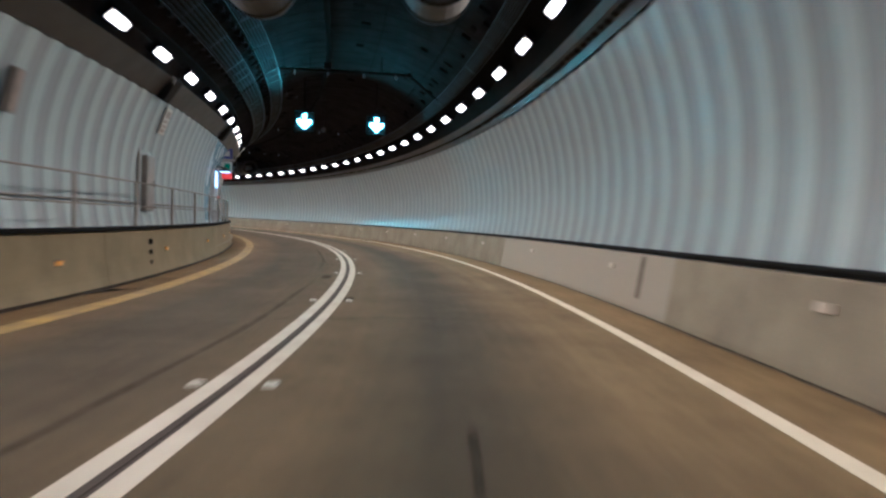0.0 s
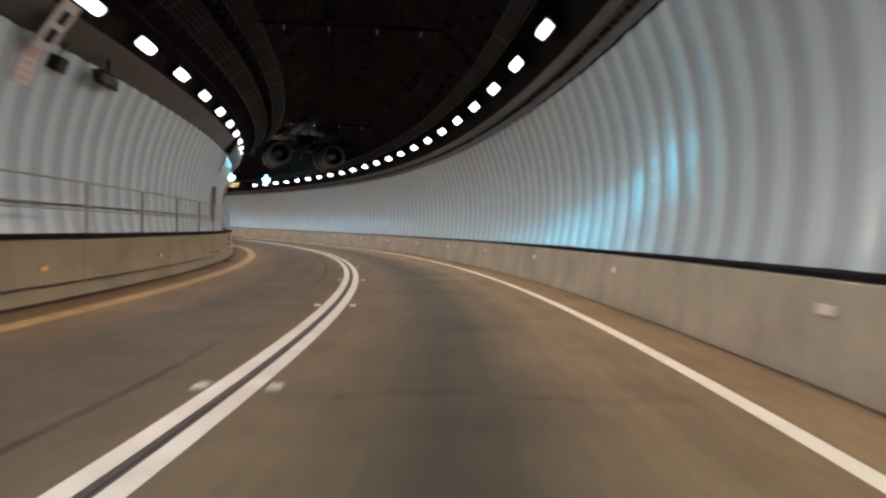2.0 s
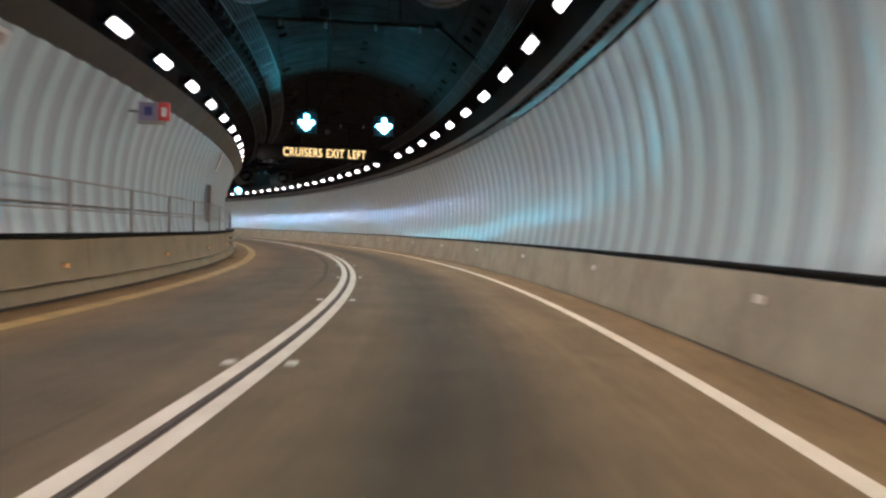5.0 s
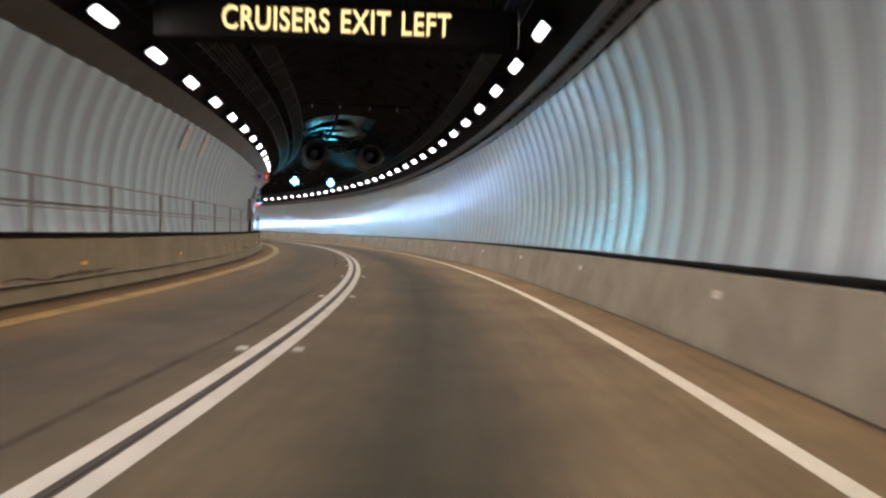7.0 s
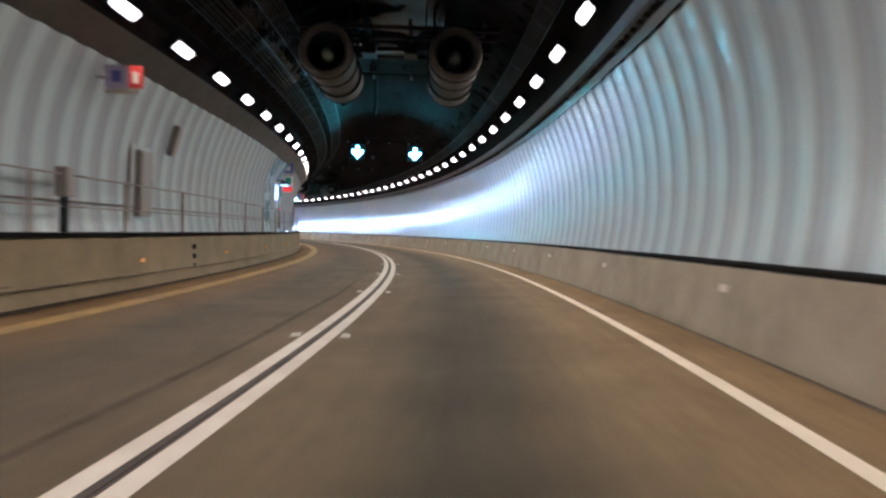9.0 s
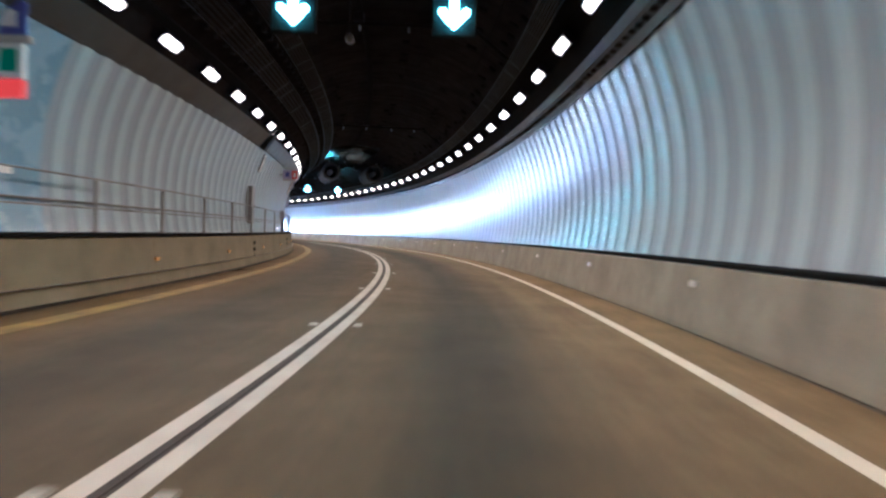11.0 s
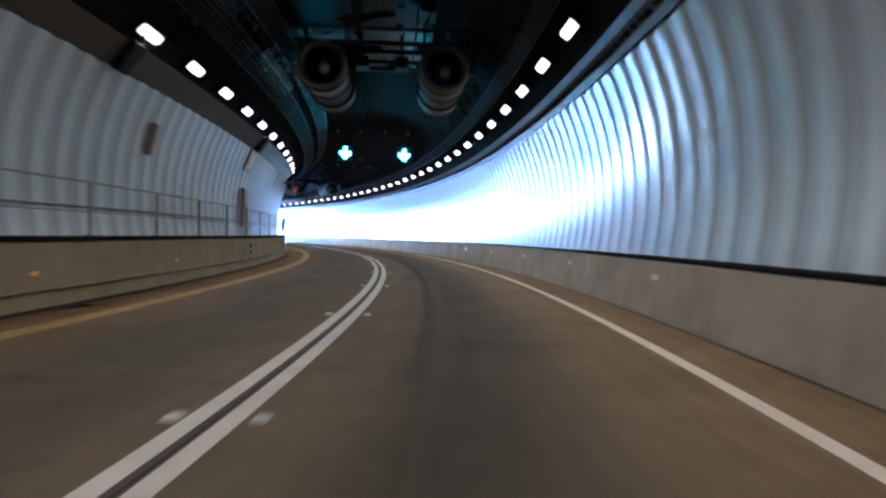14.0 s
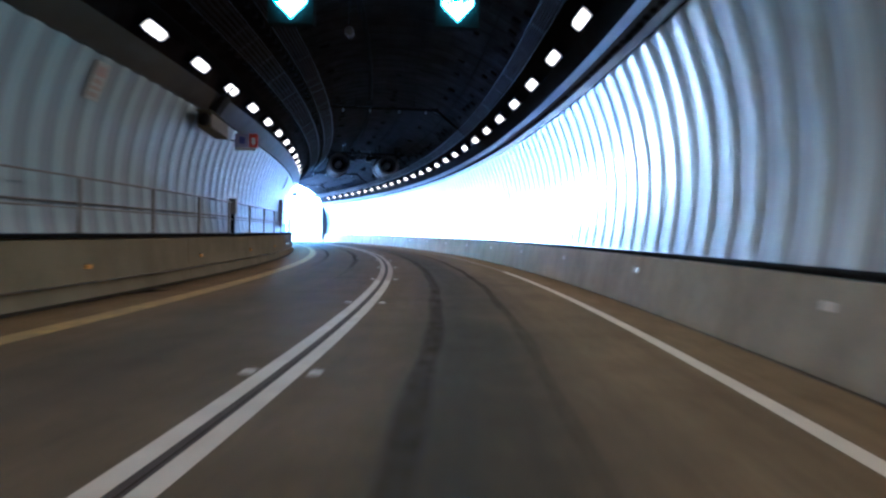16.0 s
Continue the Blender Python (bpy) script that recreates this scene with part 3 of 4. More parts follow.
FLOOD.shape, FLOOD.size, FLOOD.size_y, FLOOD.energy, FLOOD.color, FLOOD.spread = "RECTANGLE", 2 * LENS_X - 0.03, 2 * LENS_Y - 0.06, BEAM, (1.0, 0.598, 0.258), radians(142)


def row(u, w, s0, pitch, first, tilt):
    base = luminaire()
    n = int((PORTAL - 1 - s0) / pitch)
    for i in range(first, n):
        m = spot(s0 + pitch * i, u, w) @ Matrix.Rotation(radians(tilt), 4, "Y") @ Matrix.Rotation(radians(-3), 4, "X")
        if i == first:
            base.matrix_world = m
        else:
            copy_thing(base, m)
        new("lamp_light", FLOOD).matrix_world = m @ Matrix.Translation((0, 0, -0.03))


row(2.106, 5.065, 12.455, 2.819, -14, 40)
row(-5.64, 4.795, 13.495, 2.852, -14, -40)

# ---- road studs and barrier reflectors ----
STUD_W = material("white road stud", (0.28, 0.265, 0.23), 0.4)
AMBER = material("amber reflector", (0.85, 0.42, 0.04), 0.25)
REFL = material("pale reflector", (0.50, 0.42, 0.34), 0.35)


def stud():
    bm = bmesh.new()
    vs = [(-0.05, -0.085, 0), (0.05, -0.085, 0), (0.05, 0.085, 0), (-0.05, 0.085, 0), (-0.042, -0.06, 0.02), (0.042, -0.06, 0.02), (0.042, 0.06, 0.02), (-0.042, 0.06, 0.02)]
    v = [bm.verts.new(p) for p in vs]
    for q in ((0, 1, 5, 4), (1, 2, 6, 5), (2, 3, 7, 6), (3, 0, 4, 7), (4, 5, 6, 7)):
        bm.faces.new([v[i] for i in q])
    return bm


def repeat(ob, poses):
    for i, m in enumerate(poses):
        if i == 0:
            ob.matrix_world = m
        else:
            copy_thing(ob, m)


st = tagged(part("road_stud", stud(), STUD_W), "small square white raised road stud", "road stud", "road studs")
repeat(st, [spot(5.19 + 6.096 * i, u, 0.004) for i in range(-3, 50) for u in (-1.866, -1.31)])

# ---- barrier reflectors and vents ----
rf = thing("barrier_reflector", "small pale reflector on the concrete barrier", "reflector", "pale barrier reflectors")
part("plate", boxed(-0.012, 0.012, -0.12, 0.12, -0.042, 0.042, 0.006), REFL, rf)
part("backing", boxed(0.013, 0.03, -0.09, 0.09, -0.03, 0.03), STEEL, rf)
repeat(rf, [spot(5.5 + 6.094 * i, 2.965, 0.62) @ Matrix.Rotation(radians(12), 4, "Y") for i in range(-2, 47)])
rf = thing("barrier_reflector", "small amber reflector on the concrete barrier", "reflector", "amber barrier reflectors")
part("plate", boxed(-0.012, 0.012, -0.09, 0.09, -0.035, 0.035, 0.006), AMBER, rf)
part("backing", boxed(-0.03, -0.012, -0.07, 0.07, -0.045, 0.045), HOUSING, rf)
repeat(rf, [spot(11.1 + 6.09 * i, -5.645 + edge(11.1 + 6.09 * i), 0.54) for i in range(-2, 44)])
vt = thing("barrier_vent", "stack of square black openings in the barrier face", "vent", "barrier vents")
for z in (0.36, 0.58, 0.80):
    part("opening", boxed(-0.03, 0.02, -0.06, 0.06, z - 0.05, z + 0.05), GASKET, vt)
repeat(vt, [spot(v, -5.648 + edge(v), -0.06) for v in (15.8, 55.5, 93.0, 123.9, 155.2, 167.3, 190.5, 227.8)])


# ---- railing on the walkway barrier ----
RAIL_STEEL = material("weathered steel rail", (0.18, 0.155, 0.13), 0.6, stain=(0.09, 0.068, 0.05), scale=5)
POST_STEEL = material("dull grey post paint", (0.25, 0.23, 0.21), 0.6, stain=(0.15, 0.13, 0.11), scale=5)
RU, POST = -5.78, 3.185
for i in range(24):
    a = 107.5 + POST * 4 * (i - 11) - POST / 2
    b = a + POST * 4 - 0.02
    t = thing("railing", "weathered steel handrail along the walkway barrier", "railing", "walkway railings", spot(a, RU + edge(a), 1.07))
    inv = t.matrix_world.inverted()
    for w, r in ((1.96, 0.017), (1.47, 0.014)):
        bm = sweep(lambda s: [(RU + edge(s) + r * math.cos(k * math.pi / 3), w + r * math.sin(k * math.pi / 3)) for k in range(6)], steps(a, b, 1.0), closed=True, caps=True)
        bm.transform(inv)
        part("rail", bm, RAIL_STEEL, t, smooth=True)
    for k in range(4):
        s = a + POST * (k + 0.5)
        bm = bmesh.new()
        box(bm, -0.02, 0.02, -0.045, 0.045, 0, 0.88)
        box(bm, -0.07, 0.07, -0.08, 0.08, 0, 0.015)
        bm.transform(inv @ spot(s, RU + edge(s), 1.07))
        part("post", bm, POST_STEEL, t)
structure("wall_handrail", sweep([(-6.42 + 0.02 * math.cos(k * math.pi / 3), 1.57 + 0.02 * math.sin(k * math.pi / 3)) for k in range(6)], steps(BACK, PORTAL, 2.0), closed=True), RAIL_STEEL, "thin steel handrail along the walkway wall", "handrail", True)


# ---- jet fans in pairs ----
def jet_fan():
    t = thing("jet_fan", "large dull metal jet fan hung under the ceiling", "fan", "jet fans")
    bm = bmesh.new()
    lathe(bm, [(0.46, 0.22), (0.50, 0.06), (0.56, 0.0), (0.62, 0.02), (0.645, 0.12), (0.645, 1.3), (0.60, 1.34), (0.60, 2.66), (0.645, 2.7), (0.645, 3.9), (0.62, 4.0), (0.56, 4.02), (0.46, 3.8)])
    part("casing", bm, FAN_STEEL, t, smooth=False)
    part("duct", lathe(bmesh.new(), [(0.455, 0.2), (0.455, 3.8)]), GASKET, t, smooth=True)
    part("hub", lathe(bmesh.new(), [(0.001, 0.42), (0.11, 0.44), (0.18, 0.52), (0.2, 0.67), (0.2, 2.8), (0.001, 3.0)], 20), STEEL, t, "pale round fan hub", smooth=True)
    for k in range(9):
        bm = boxed(-0.13, 0.13, -0.008, 0.008, 0.19, 0.45)
        bm.transform(Matrix.Rotation(2 * math.pi * k / 9, 4, "Y") @ Matrix.Translation((0, 1.7, 0)) @ Matrix.Rotation(radians(35), 4, "Z"))
        part("blade", bm, SOOT_SHADE, t)
    for y in (0.3, 1.32, 2.68, 3.7):
        part("flange", lathe(bmesh.new(), [(0.64, y - 0.025), (0.675, y - 0.02), (0.675, y + 0.02), (0.64, y + 0.025)]), DARK_STEEL, t)
    for y in (0.95, 3.05):
        for x in (-0.5, 0.5):
            part("hanger", rod(bmesh.new(), (x, y, 0.38), (x * 1.05, y, 1.5), 0.035), DARK_STEEL, t)
        part("cradle", boxed(-0.72, 0.72, y - 0.05, y + 0.05, 0.66, 0.74), DARK_STEEL, t)
    return t


FANS = (9.3, 67.8, 124.4, 184.0, 235.3)
repeat(jet_fan(), [spot(s, u, 5.52) for s in FANS for u in (-3.12, 0.02)])
for s in FANS:
    fr_ = thing("fan_frame", "dark steel frame carrying the jet fans under the lining", "frame", "fan frames", spot(s, UC, 6.1))
    for y in (0.5, 1.4, 2.6, 3.5):
        part("beam", boxed(-2.75, 2.75, y - 0.05, y + 0.05, 0.06, 0.16), DARK_STEEL, fr_)
    for x in (-2.4, -0.55, 0.55, 2.4):
        part("girt", boxed(x - 0.05, x + 0.05, 0.2, 3.8, 0.17, 0.25), DARK_STEEL, fr_)
    for x in (-0.55, 0.55):
        part("junction_box", boxed(x - 0.18, x + 0.18, 1.6, 2.3, -0.25, 0.05, 0.02), HOUSING, fr_)


# ---- lane signals: lit cyan arrows ----
def arrow_mesh():
    bm = bmesh.new()
    outline = [(0, -0.33), (0.31, -0.02), (0.31, 0.07), (0.2, 0.09), (0.085, -0.03), (0.085, 0.33), (-0.085, 0.33), (-0.085, -0.03), (-0.2, 0.09), (-0.31, 0.07), (-0.31, -0.02)]
    f = bm.faces.new([bm.verts.new((x * 0.88, -0.11, z * 0.88)) for x, z in outline])
    r = bmesh.ops.extrude_face_region(bm, geom=[f])
    bmesh.ops.translate(bm, verts=[v for v in r["geom"] if isinstance(v, bmesh.types.BMVert)], vec=(0, 0.02, 0))
    return bm


def lane_signal():
    t = thing("lane_signal", "hanging lane signal with a lit cyan down arrow", "signal", "lane signals")
    part("cabinet", boxed(-0.40, 0.40, -0.05, 0.12, -0.40, 0.40, 0.02), SOOT_SHADE, t)
    part("arrow", arrow_mesh(), ARROW_GLOW, t, "glowing cyan arrow pointing down")
    part("hanger", rod(bmesh.new(), (0, 0.04, 0.41), (0, 0.04, 1.75), 0.03), DARK_STEEL, t)
    part("visor", boxed(-0.44, 0.44, -0.16, -0.05, 0.42, 0.44), SOOT_SHADE, t)
    return t


SIGNALS = (29.4, 87.1, 143.2, 200.8)
repeat(lane_signal(), [spot(s, u, 5.08) for s in SIGNALS for u in (-2.98, -0.14)])
cm = thing("ceiling_camera", "small grey camera hung from the ceiling", "camera", "ceiling cameras")
part("body", lathe(bmesh.new(), [(0.001, -0.12), (0.07, -0.12), (0.085, -0.08), (0.085, 0.12), (0.001, 0.14)], 14), FAN_STEEL, cm, smooth=True)
part("hanger", rod(bmesh.new(), (0, 0, 0.07), (0, 0, 1.9), 0.02), DARK_STEEL, cm)
repeat(cm, [spot(s + 1.5, -2.15, 5.0) for s in SIGNALS])

# ---- message sign ----
ms = thing("message_sign", "black overhead message board with lit amber letters", "sign", "", spot(96.5, -1.65, 4.92))
part("cabinet", boxed(-3.25, 3.25, 0.0, 0.35, -0.36, 0.36, 0.03), SOOT_SHADE, ms)
part("bezel", boxed(-3.1, 3.1, -0.02, -0.004, -0.3, 0.3), GASKET, ms)
for x in (-2.8, -1.2, 1.2, 2.8):
    part("hanger", rod(bmesh.new(), (x, 0.18, 0.35), (x, 0.18, 1.62 if abs(x) < 2 else 1.0), 0.05), DARK_STEEL, ms)
fc = bpy.data.curves.new("text", "FONT")
fc.body, fc.size, fc.align_x, fc.align_y, fc.extrude, fc.offset = "CRUISERS EXIT LEFT", 0.5, "CENTER", "CENTER", 0.004, 0.006
fc.space_character, fc.space_word = 1.08, 1.25
tmp = bpy.data.objects.new("text", fc)
scene.collection.objects.link(tmp)
bpy.context.view_layer.update()
me = bpy.data.meshes.new_from_object(tmp.evaluated_get(bpy.context.evaluated_depsgraph_get()))
bpy.data.objects.remove(tmp)
xs = [v.co.x for v in me.vertices]
ys = [v.co.y for v in me.vertices]
me.transform(Matrix.Diagonal((4.05 / (max(xs) - min(xs)), 0.42 / (max(ys) - min(ys)), 1, 1)))
me.transform(Matrix.Translation((-0.02, -0.03, 0)) @ Matrix.Rotation(radians(90), 4, "X"))
me.materials.clear()
me.materials.append(LETTER_GLOW)
letters = new("lettering", me)
letters.parent = ms
tagged(letters, "glowing amber capital letters")


# ---- services along the lining ----
def on_bore(a, r):
    return UC + r * math.sin(radians(a)), WC + r * math.cos(radians(a))


def tube_along(name, u, w, r, s0, s1, mat, label):
    bm = sweep([(u + r * math.cos(k * math.pi / 3), w + r * math.sin(k * math.pi / 3)) for k in range(6)], steps(s0, s1, 1.5), closed=True)
    return structure(name, bm, mat, label, "pipe", True)


tube_along("main_pipe", -2.25, 6.62, 0.075, BACK, PORTAL, SOOT_SHADE, "dark steel water main under the crown")
tube_along("conduit_outer", 2.62, 4.62, 0.018, BACK, PORTAL, FAN_STEEL, "thin dull conduit above the wall fascia")
for a in (-22, 10, 29):
    u, w = on_bore(a, RC - 0.06)
    tube_along("conduit", u, w, 0.018, BACK, PORTAL, SOOT_SHADE, "thin dark conduit clipped to the lining")


# bolt pockets and small black boxes on the lining beside the lamp rows
rng = random.Random(21)
for a0 in (-54, -45, -31, -20, 4, 24, 34, 43):
    verts, faces = [], []
    s = BACK + 0.4
    while s < PORTAL - 0.5:
        if rng.random() < (0.75 if abs(a0) > 30 else 0.3):
            a, c = a0 + rng.uniform(-1.8, 1.8), s + rng.uniform(-0.12, 0.12)
            da, dc, k = rng.uniform(0.7, 1.6), rng.uniform(0.07, 0.17), len(verts)
            for r in (RC - 0.01, RC - rng.uniform(0.04, 0.09)):
                verts += [at(c + y, *on_bore(a + x, r)) for x, y in ((-da, -dc), (da, -dc), (da, dc), (-da, dc))]
            faces += [(k + 4, k + 5, k + 6, k + 7)] + [(k + j, k + (j + 1) % 4, k + 4 + (j + 1) % 4, k + 4 + j) for j in range(4)]
        s += 0.85
    me = bpy.data.meshes.new("lining_boxes")
    me.from_pydata([tuple(v) for v in verts], [], faces)
    me.materials.append(SOOT_SHADE)
    tagged(new("lining_boxes", me), "row of small black boxes and pockets on the lining", "boxes", kind="stuff")


def ladder_tray(u, w, tilt, width, label):
    """A cable ladder: two side rails, rungs and a bundle of cables."""
    c, s_ = math.cos(radians(tilt)), math.sin(radians(tilt))

    def prof(x0, x1, z0, z1):
        return [(u + x * c - z * s_, w + x * s_ + z * c) for x, z in ((x0, z0), (x1, z0), (x1, z1), (x0, z1))]
    h = width / 2
    base = structure("cable_tray", sweep(prof(-h, -h + 0.02, 0, 0.1), steps(BACK, PORTAL, 2.0), closed=True), DARK_STEEL, label, "cable tray")
    part("side_rail", sweep(prof(h - 0.02, h, 0, 0.1), steps(BACK, PORTAL, 2.0), closed=True), DARK_STEEL, base)
    for k in range(5):
        x = -h + 0.08 + (width - 0.16) * k / 4
        part("cable", sweep(prof(x - 0.025, x + 0.025, 0.02, 0.06), steps(BACK, PORTAL, 2.0), closed=True), GASKET, base)
    bm = bmesh.new()
    rng = random.Random(int(width * 100))
    s = BACK
    while s < PORTAL:
        m = spot(s, u, w) @ Matrix.Rotation(radians(-tilt), 4, "Y")
        q = 0.02 + 0.05 * rng.random() ** 2
        vs = [bm.verts.new(m @ Vector(p)) for p in ((-h, -q, 0), (h, -q, 0), (h, q, 0), (-h, q, 0))]
        bm.faces.new(vs)
        s += 0.9 * rng.choice((1, 1, 2, 2, 3)) + 0.1 * rng.random()
    tagged(part("rungs", bm, DARK_STEEL, base), kind="stuff")


ladder_tray(-4.75, 5.42, 38, 0.6, "dark steel cable ladder beside the lamp row")
ladder_tray(-4.05, 6.0, 28, 0.5, "dark steel cable ladder higher on the lining")
ladder_tray(1.55, 5.35, -38, 0.4, "dark steel cable ladder beside the lamp row")
for nm, prof in (("lamp_rail_outer", [(2.0, 5.42), (2.18, 5.35), (2.20, 5.41), (2.02, 5.48)]), ("lamp_rail_walkway", [(-5.5, 5.13), (-5.68, 5.06), (-5.70, 5.12), (-5.52, 5.19)])):
    structure(nm, sweep(prof, steps(BACK, PORTAL, 2.0), closed=True), SOOT_SHADE, "dark steel channel carrying the lamps", "rail")

# clips and brackets in rows beside the lamps
bm = bmesh.new()
s = BACK
while s < PORTAL:
    for u, w, d in ((1.72, 5.44, 0.05), (-5.05, 5.25, 0.06), (-4.35, 5.78, 0.06)):
        m = spot(s + (0.3 if w > 5 else 0), u, w)
        b = bmesh.ops.create_cube(bm, size=1.0, matrix=m @ Matrix.Diagonal((d * 1.6, 0.14, d * 2, 1)))
    s += 0.72
    if len(bm.verts) > 2300:
        tagged(part("pipe_clips", bm, GASKET, None, "rows of small black clips under the lining"), category="clips", kind="stuff")
        bm = bmesh.new()
tagged(part("pipe_clips", bm, GASKET, None, "rows of small black clips under the lining"), category="clips", kind="stuff")

bm = bmesh.new()
rng = random.Random(3)
s = BACK
while s < PORTAL:
    d = 0.05 + 0.03 * rng.random()
    bmesh.ops.create_cube(bm, size=1.0, matrix=spot(s, 2.655, 4.49 + 0.02 * rng.random()) @ Matrix.Diagonal((0.09, 0.12 + 0.06 * rng.random(), d * 2, 1)))
    s += 0.30 + 0.12 * rng.random()
    if len(bm.verts) > 2300:
        tagged(part("cable_clips", bm, GASKET, None, "row of small black clips along the fascia edge"), category="clips", kind="stuff")
        bm = bmesh.new()
tagged(part("cable_clips", bm, GASKET, None, "row of small black clips along the fascia edge"), category="clips", kind="stuff")


# sprinkler pipes across the crown
def sprinkler():
    t = thing("sprinkler_pipe", "dark angular sprinkler pipe crossing under the crown", "pipe", "sprinkler pipes")
    pts = [(-3.62, 5.19), (-2.35, 6.28), (2.15, 6.28), (3.4, 5.26)]
    for (x0, z0), (x1, z1) in zip(pts, pts[1:]):
        part("pipe", rod(bmesh.new(), (x0, 0, z0), (x1, 0, z1), 0.05, 10), DARK_STEEL, t)
    for x, z in pts[1:3]:
        part("elbow", boxed(x - 0.08, x + 0.08, -0.08, 0.08, z - 0.08, z + 0.08, 0.03), DARK_STEEL, t)
    for x in (-1.7, -0.6, 0.6, 1.7):
        part("nozzle", rod(bmesh.new(), (x, 0, 6.24), (x, 0, 6.12), 0.03), STEEL, t)
    for x in (-1.2, 1.2):
        part("hanger", rod(bmesh.new(), (x, 0, 6.3), (x, 0, 6.85), 0.015), DARK_STEEL, t)
    part("valve_box", boxed(-0.75, -0.5, -0.12, 0.12, 6.33, 6.55, 0.02), HOUSING, t)
    return t


repeat(sprinkler(), [spot(25.0 + 17.6 * i, UC, 0.0) for i in range(-2, 15)])

# ---- fittings on the walkway wall ----
BEIGE = material("faded beige notice", (0.43, 0.41, 0.38), 0.6, stain=(0.40, 0.34, 0.29), scale=6, amount=0.6)
NOTICE_RED = material("faded red print", (0.40, 0.25, 0.20), 0.6, stain=(0.42, 0.34, 0.29), scale=9, amount=0.8)
PRINT = material("faded brown print", (0.36, 0.25, 0.19), 0.6, stain=(0.40, 0.34, 0.29), scale=9, amount=0.8)
NOTICE_PALE = material("pale notice plate", (0.50, 0.47, 0.43), 0.6, stain=(0.42, 0.37, 0.32), scale=6, amount=0.6)
PRINT_DARK = material("worn dark print", (0.20, 0.16, 0.14), 0.6, stain=(0.34, 0.28, 0.24), scale=9, amount=0.8)
BROWN_EDGE = material("brown notice border", (0.22, 0.16, 0.115), 0.6, scale=6)
TAN_PLATE = material("tan notice plate", (0.40, 0.31, 0.225), 0.6, stain=(0.33, 0.25, 0.18), scale=6)
GREY_BOX = material("grey cabinet paint", (0.21, 0.19, 0.175), 0.5, stain=(0.16, 0.14, 0.128), scale=3)
SIGN_BLUE = material("blue sign face", (0.08, 0.09, 0.38), 0.4)
SIGN_GREEN = material("green sign face", (0.02, 0.28, 0.16), 0.4)
SIGN_WHITE = material("white sign face", (0.75, 0.75, 0.72), 0.4)
SIGN_LILAC = material("faded lilac sign face", (0.38, 0.34, 0.52), 0.4, stain=(0.30, 0.27, 0.42), scale=6)
SIGN_RED = material("red sign face", (0.6, 0.05, 0.03), 0.4)
RED_LIT = glow("lit red sign", (1.0, 0.05, 0.02), 0.006)
WHITE_LIT = glow("lit white box", (0.85, 0.9, 0.85), 0.018)
DOOR_PAINT = material("dark grey door paint", (0.04, 0.04, 0.042), 0.4, stain=(0.05, 0.05, 0.05), scale=3)
WHITE_FRAME = material("white frame paint", (0.7, 0.72, 0.72), 0.4, scale=4)


def wall_u(w):
    return float(np.interp(w, [p[1] for p in L_WALL], [p[0] for p in L_WALL]))


def on_wall(s, w, off=0.0):
    """A pose on the walkway wall: x out of the wall, y along it, z up its slope."""
    d = 0.1
    lean = math.atan2(wall_u(w + d) - wall_u(w - d), 2 * d)
    return spot(s, wall_u(w) + 0.06 + off, w) @ Matrix.Rotation(lean, 4, "Y")


def notice(label, plate, first, rest):
    t = thing("wall_notice", label, "notice", "wall notices")
    part("plate", boxed(-0.02, 0.012, -0.25, 0.25, -0.36, 0.30, 0.008), plate, t)
    part("print", boxed(0.013, 0.016, -0.17, 0.17, 0.06, 0.23), first, t, "faded block of print")
    for z, h, x in ((-0.03, 0.04, 0.12), (-0.15, 0.03, 0.17), (-0.26, 0.04, 0.14)):
        part("print", boxed(0.013, 0.016, -0.17, x, z - h, z + h), rest, t, "faded bar of print")
    return t


repeat(notice("sun-faded wall notice with pale red print on grey enamel", BEIGE, NOTICE_RED, PRINT), [on_wall(s, 3.63) for s in (35.3, 103.5, 105.7, 200.5)])
repeat(notice("pale wall notice with worn dark print on the ribbed panels", NOTICE_PALE, PRINT_DARK, PRINT_DARK), [on_wall(s, 3.63) for s in (-15.5, 18.6, 53.9, 70.0, 88.2, 157.6, 226.0)])


ep = thing("escape_plate", "wide beige escape notice with a brown border on the wall", "notice", "escape notices")
part("border", boxed(-0.02, 0.012, -0.62, 0.62, -0.40, 0.40, 0.008), BROWN_EDGE, ep)
part("plate", boxed(0.013, 0.022, -0.52, 0.52, -0.32, 0.32), TAN_PLATE, ep)
part("symbol", boxed(0.023, 0.027, -0.05, 0.30, -0.22, 0.14), NOTICE_PALE, ep, "pale block of a symbol")
part("symbol", boxed(0.023, 0.027, -0.34, -0.12, -0.20, 0.02), PRINT_DARK, ep, "brown block of a symbol")
repeat(ep, [on_wall(173.7, 3.60), on_wall(191.0, 3.66)])


def cabinet():
    t = thing("wall_cabinet", "grey steel equipment cabinet on the walkway wall", "cabinet", "wall cabinets")
    part("body", boxed(0, 0.12, -0.32, 0.32, -0.66, 0.66, 0.01), GREY_BOX, t)
    d = part("door", boxed(0.121, 0.135, -0.28, 0.28, -0.61, 0.61, 0.004), GREY_BOX, t)
    part("handle", boxed(0.135, 0.165, 0.2, 0.23, -0.08, 0.08, 0.005), STEEL, d)
    part("joint", boxed(-0.03, 0.01, -0.58, -0.5, -1.0, 1.0), GREY_BOX, t, "dark vertical joint beside the cabinet")
    part("filler", boxed(-0.03, 0.004, -0.48, 0.62, -1.0, 1.0), ENAMEL, t, "smooth pale panel behind the cabinet")
    return t


repeat(cabinet(), [on_wall(s, 2.05) for s in (-15.7, 18.0, 53.1, 87.5, 121.8, 156.8, 191.3, 226.0)])


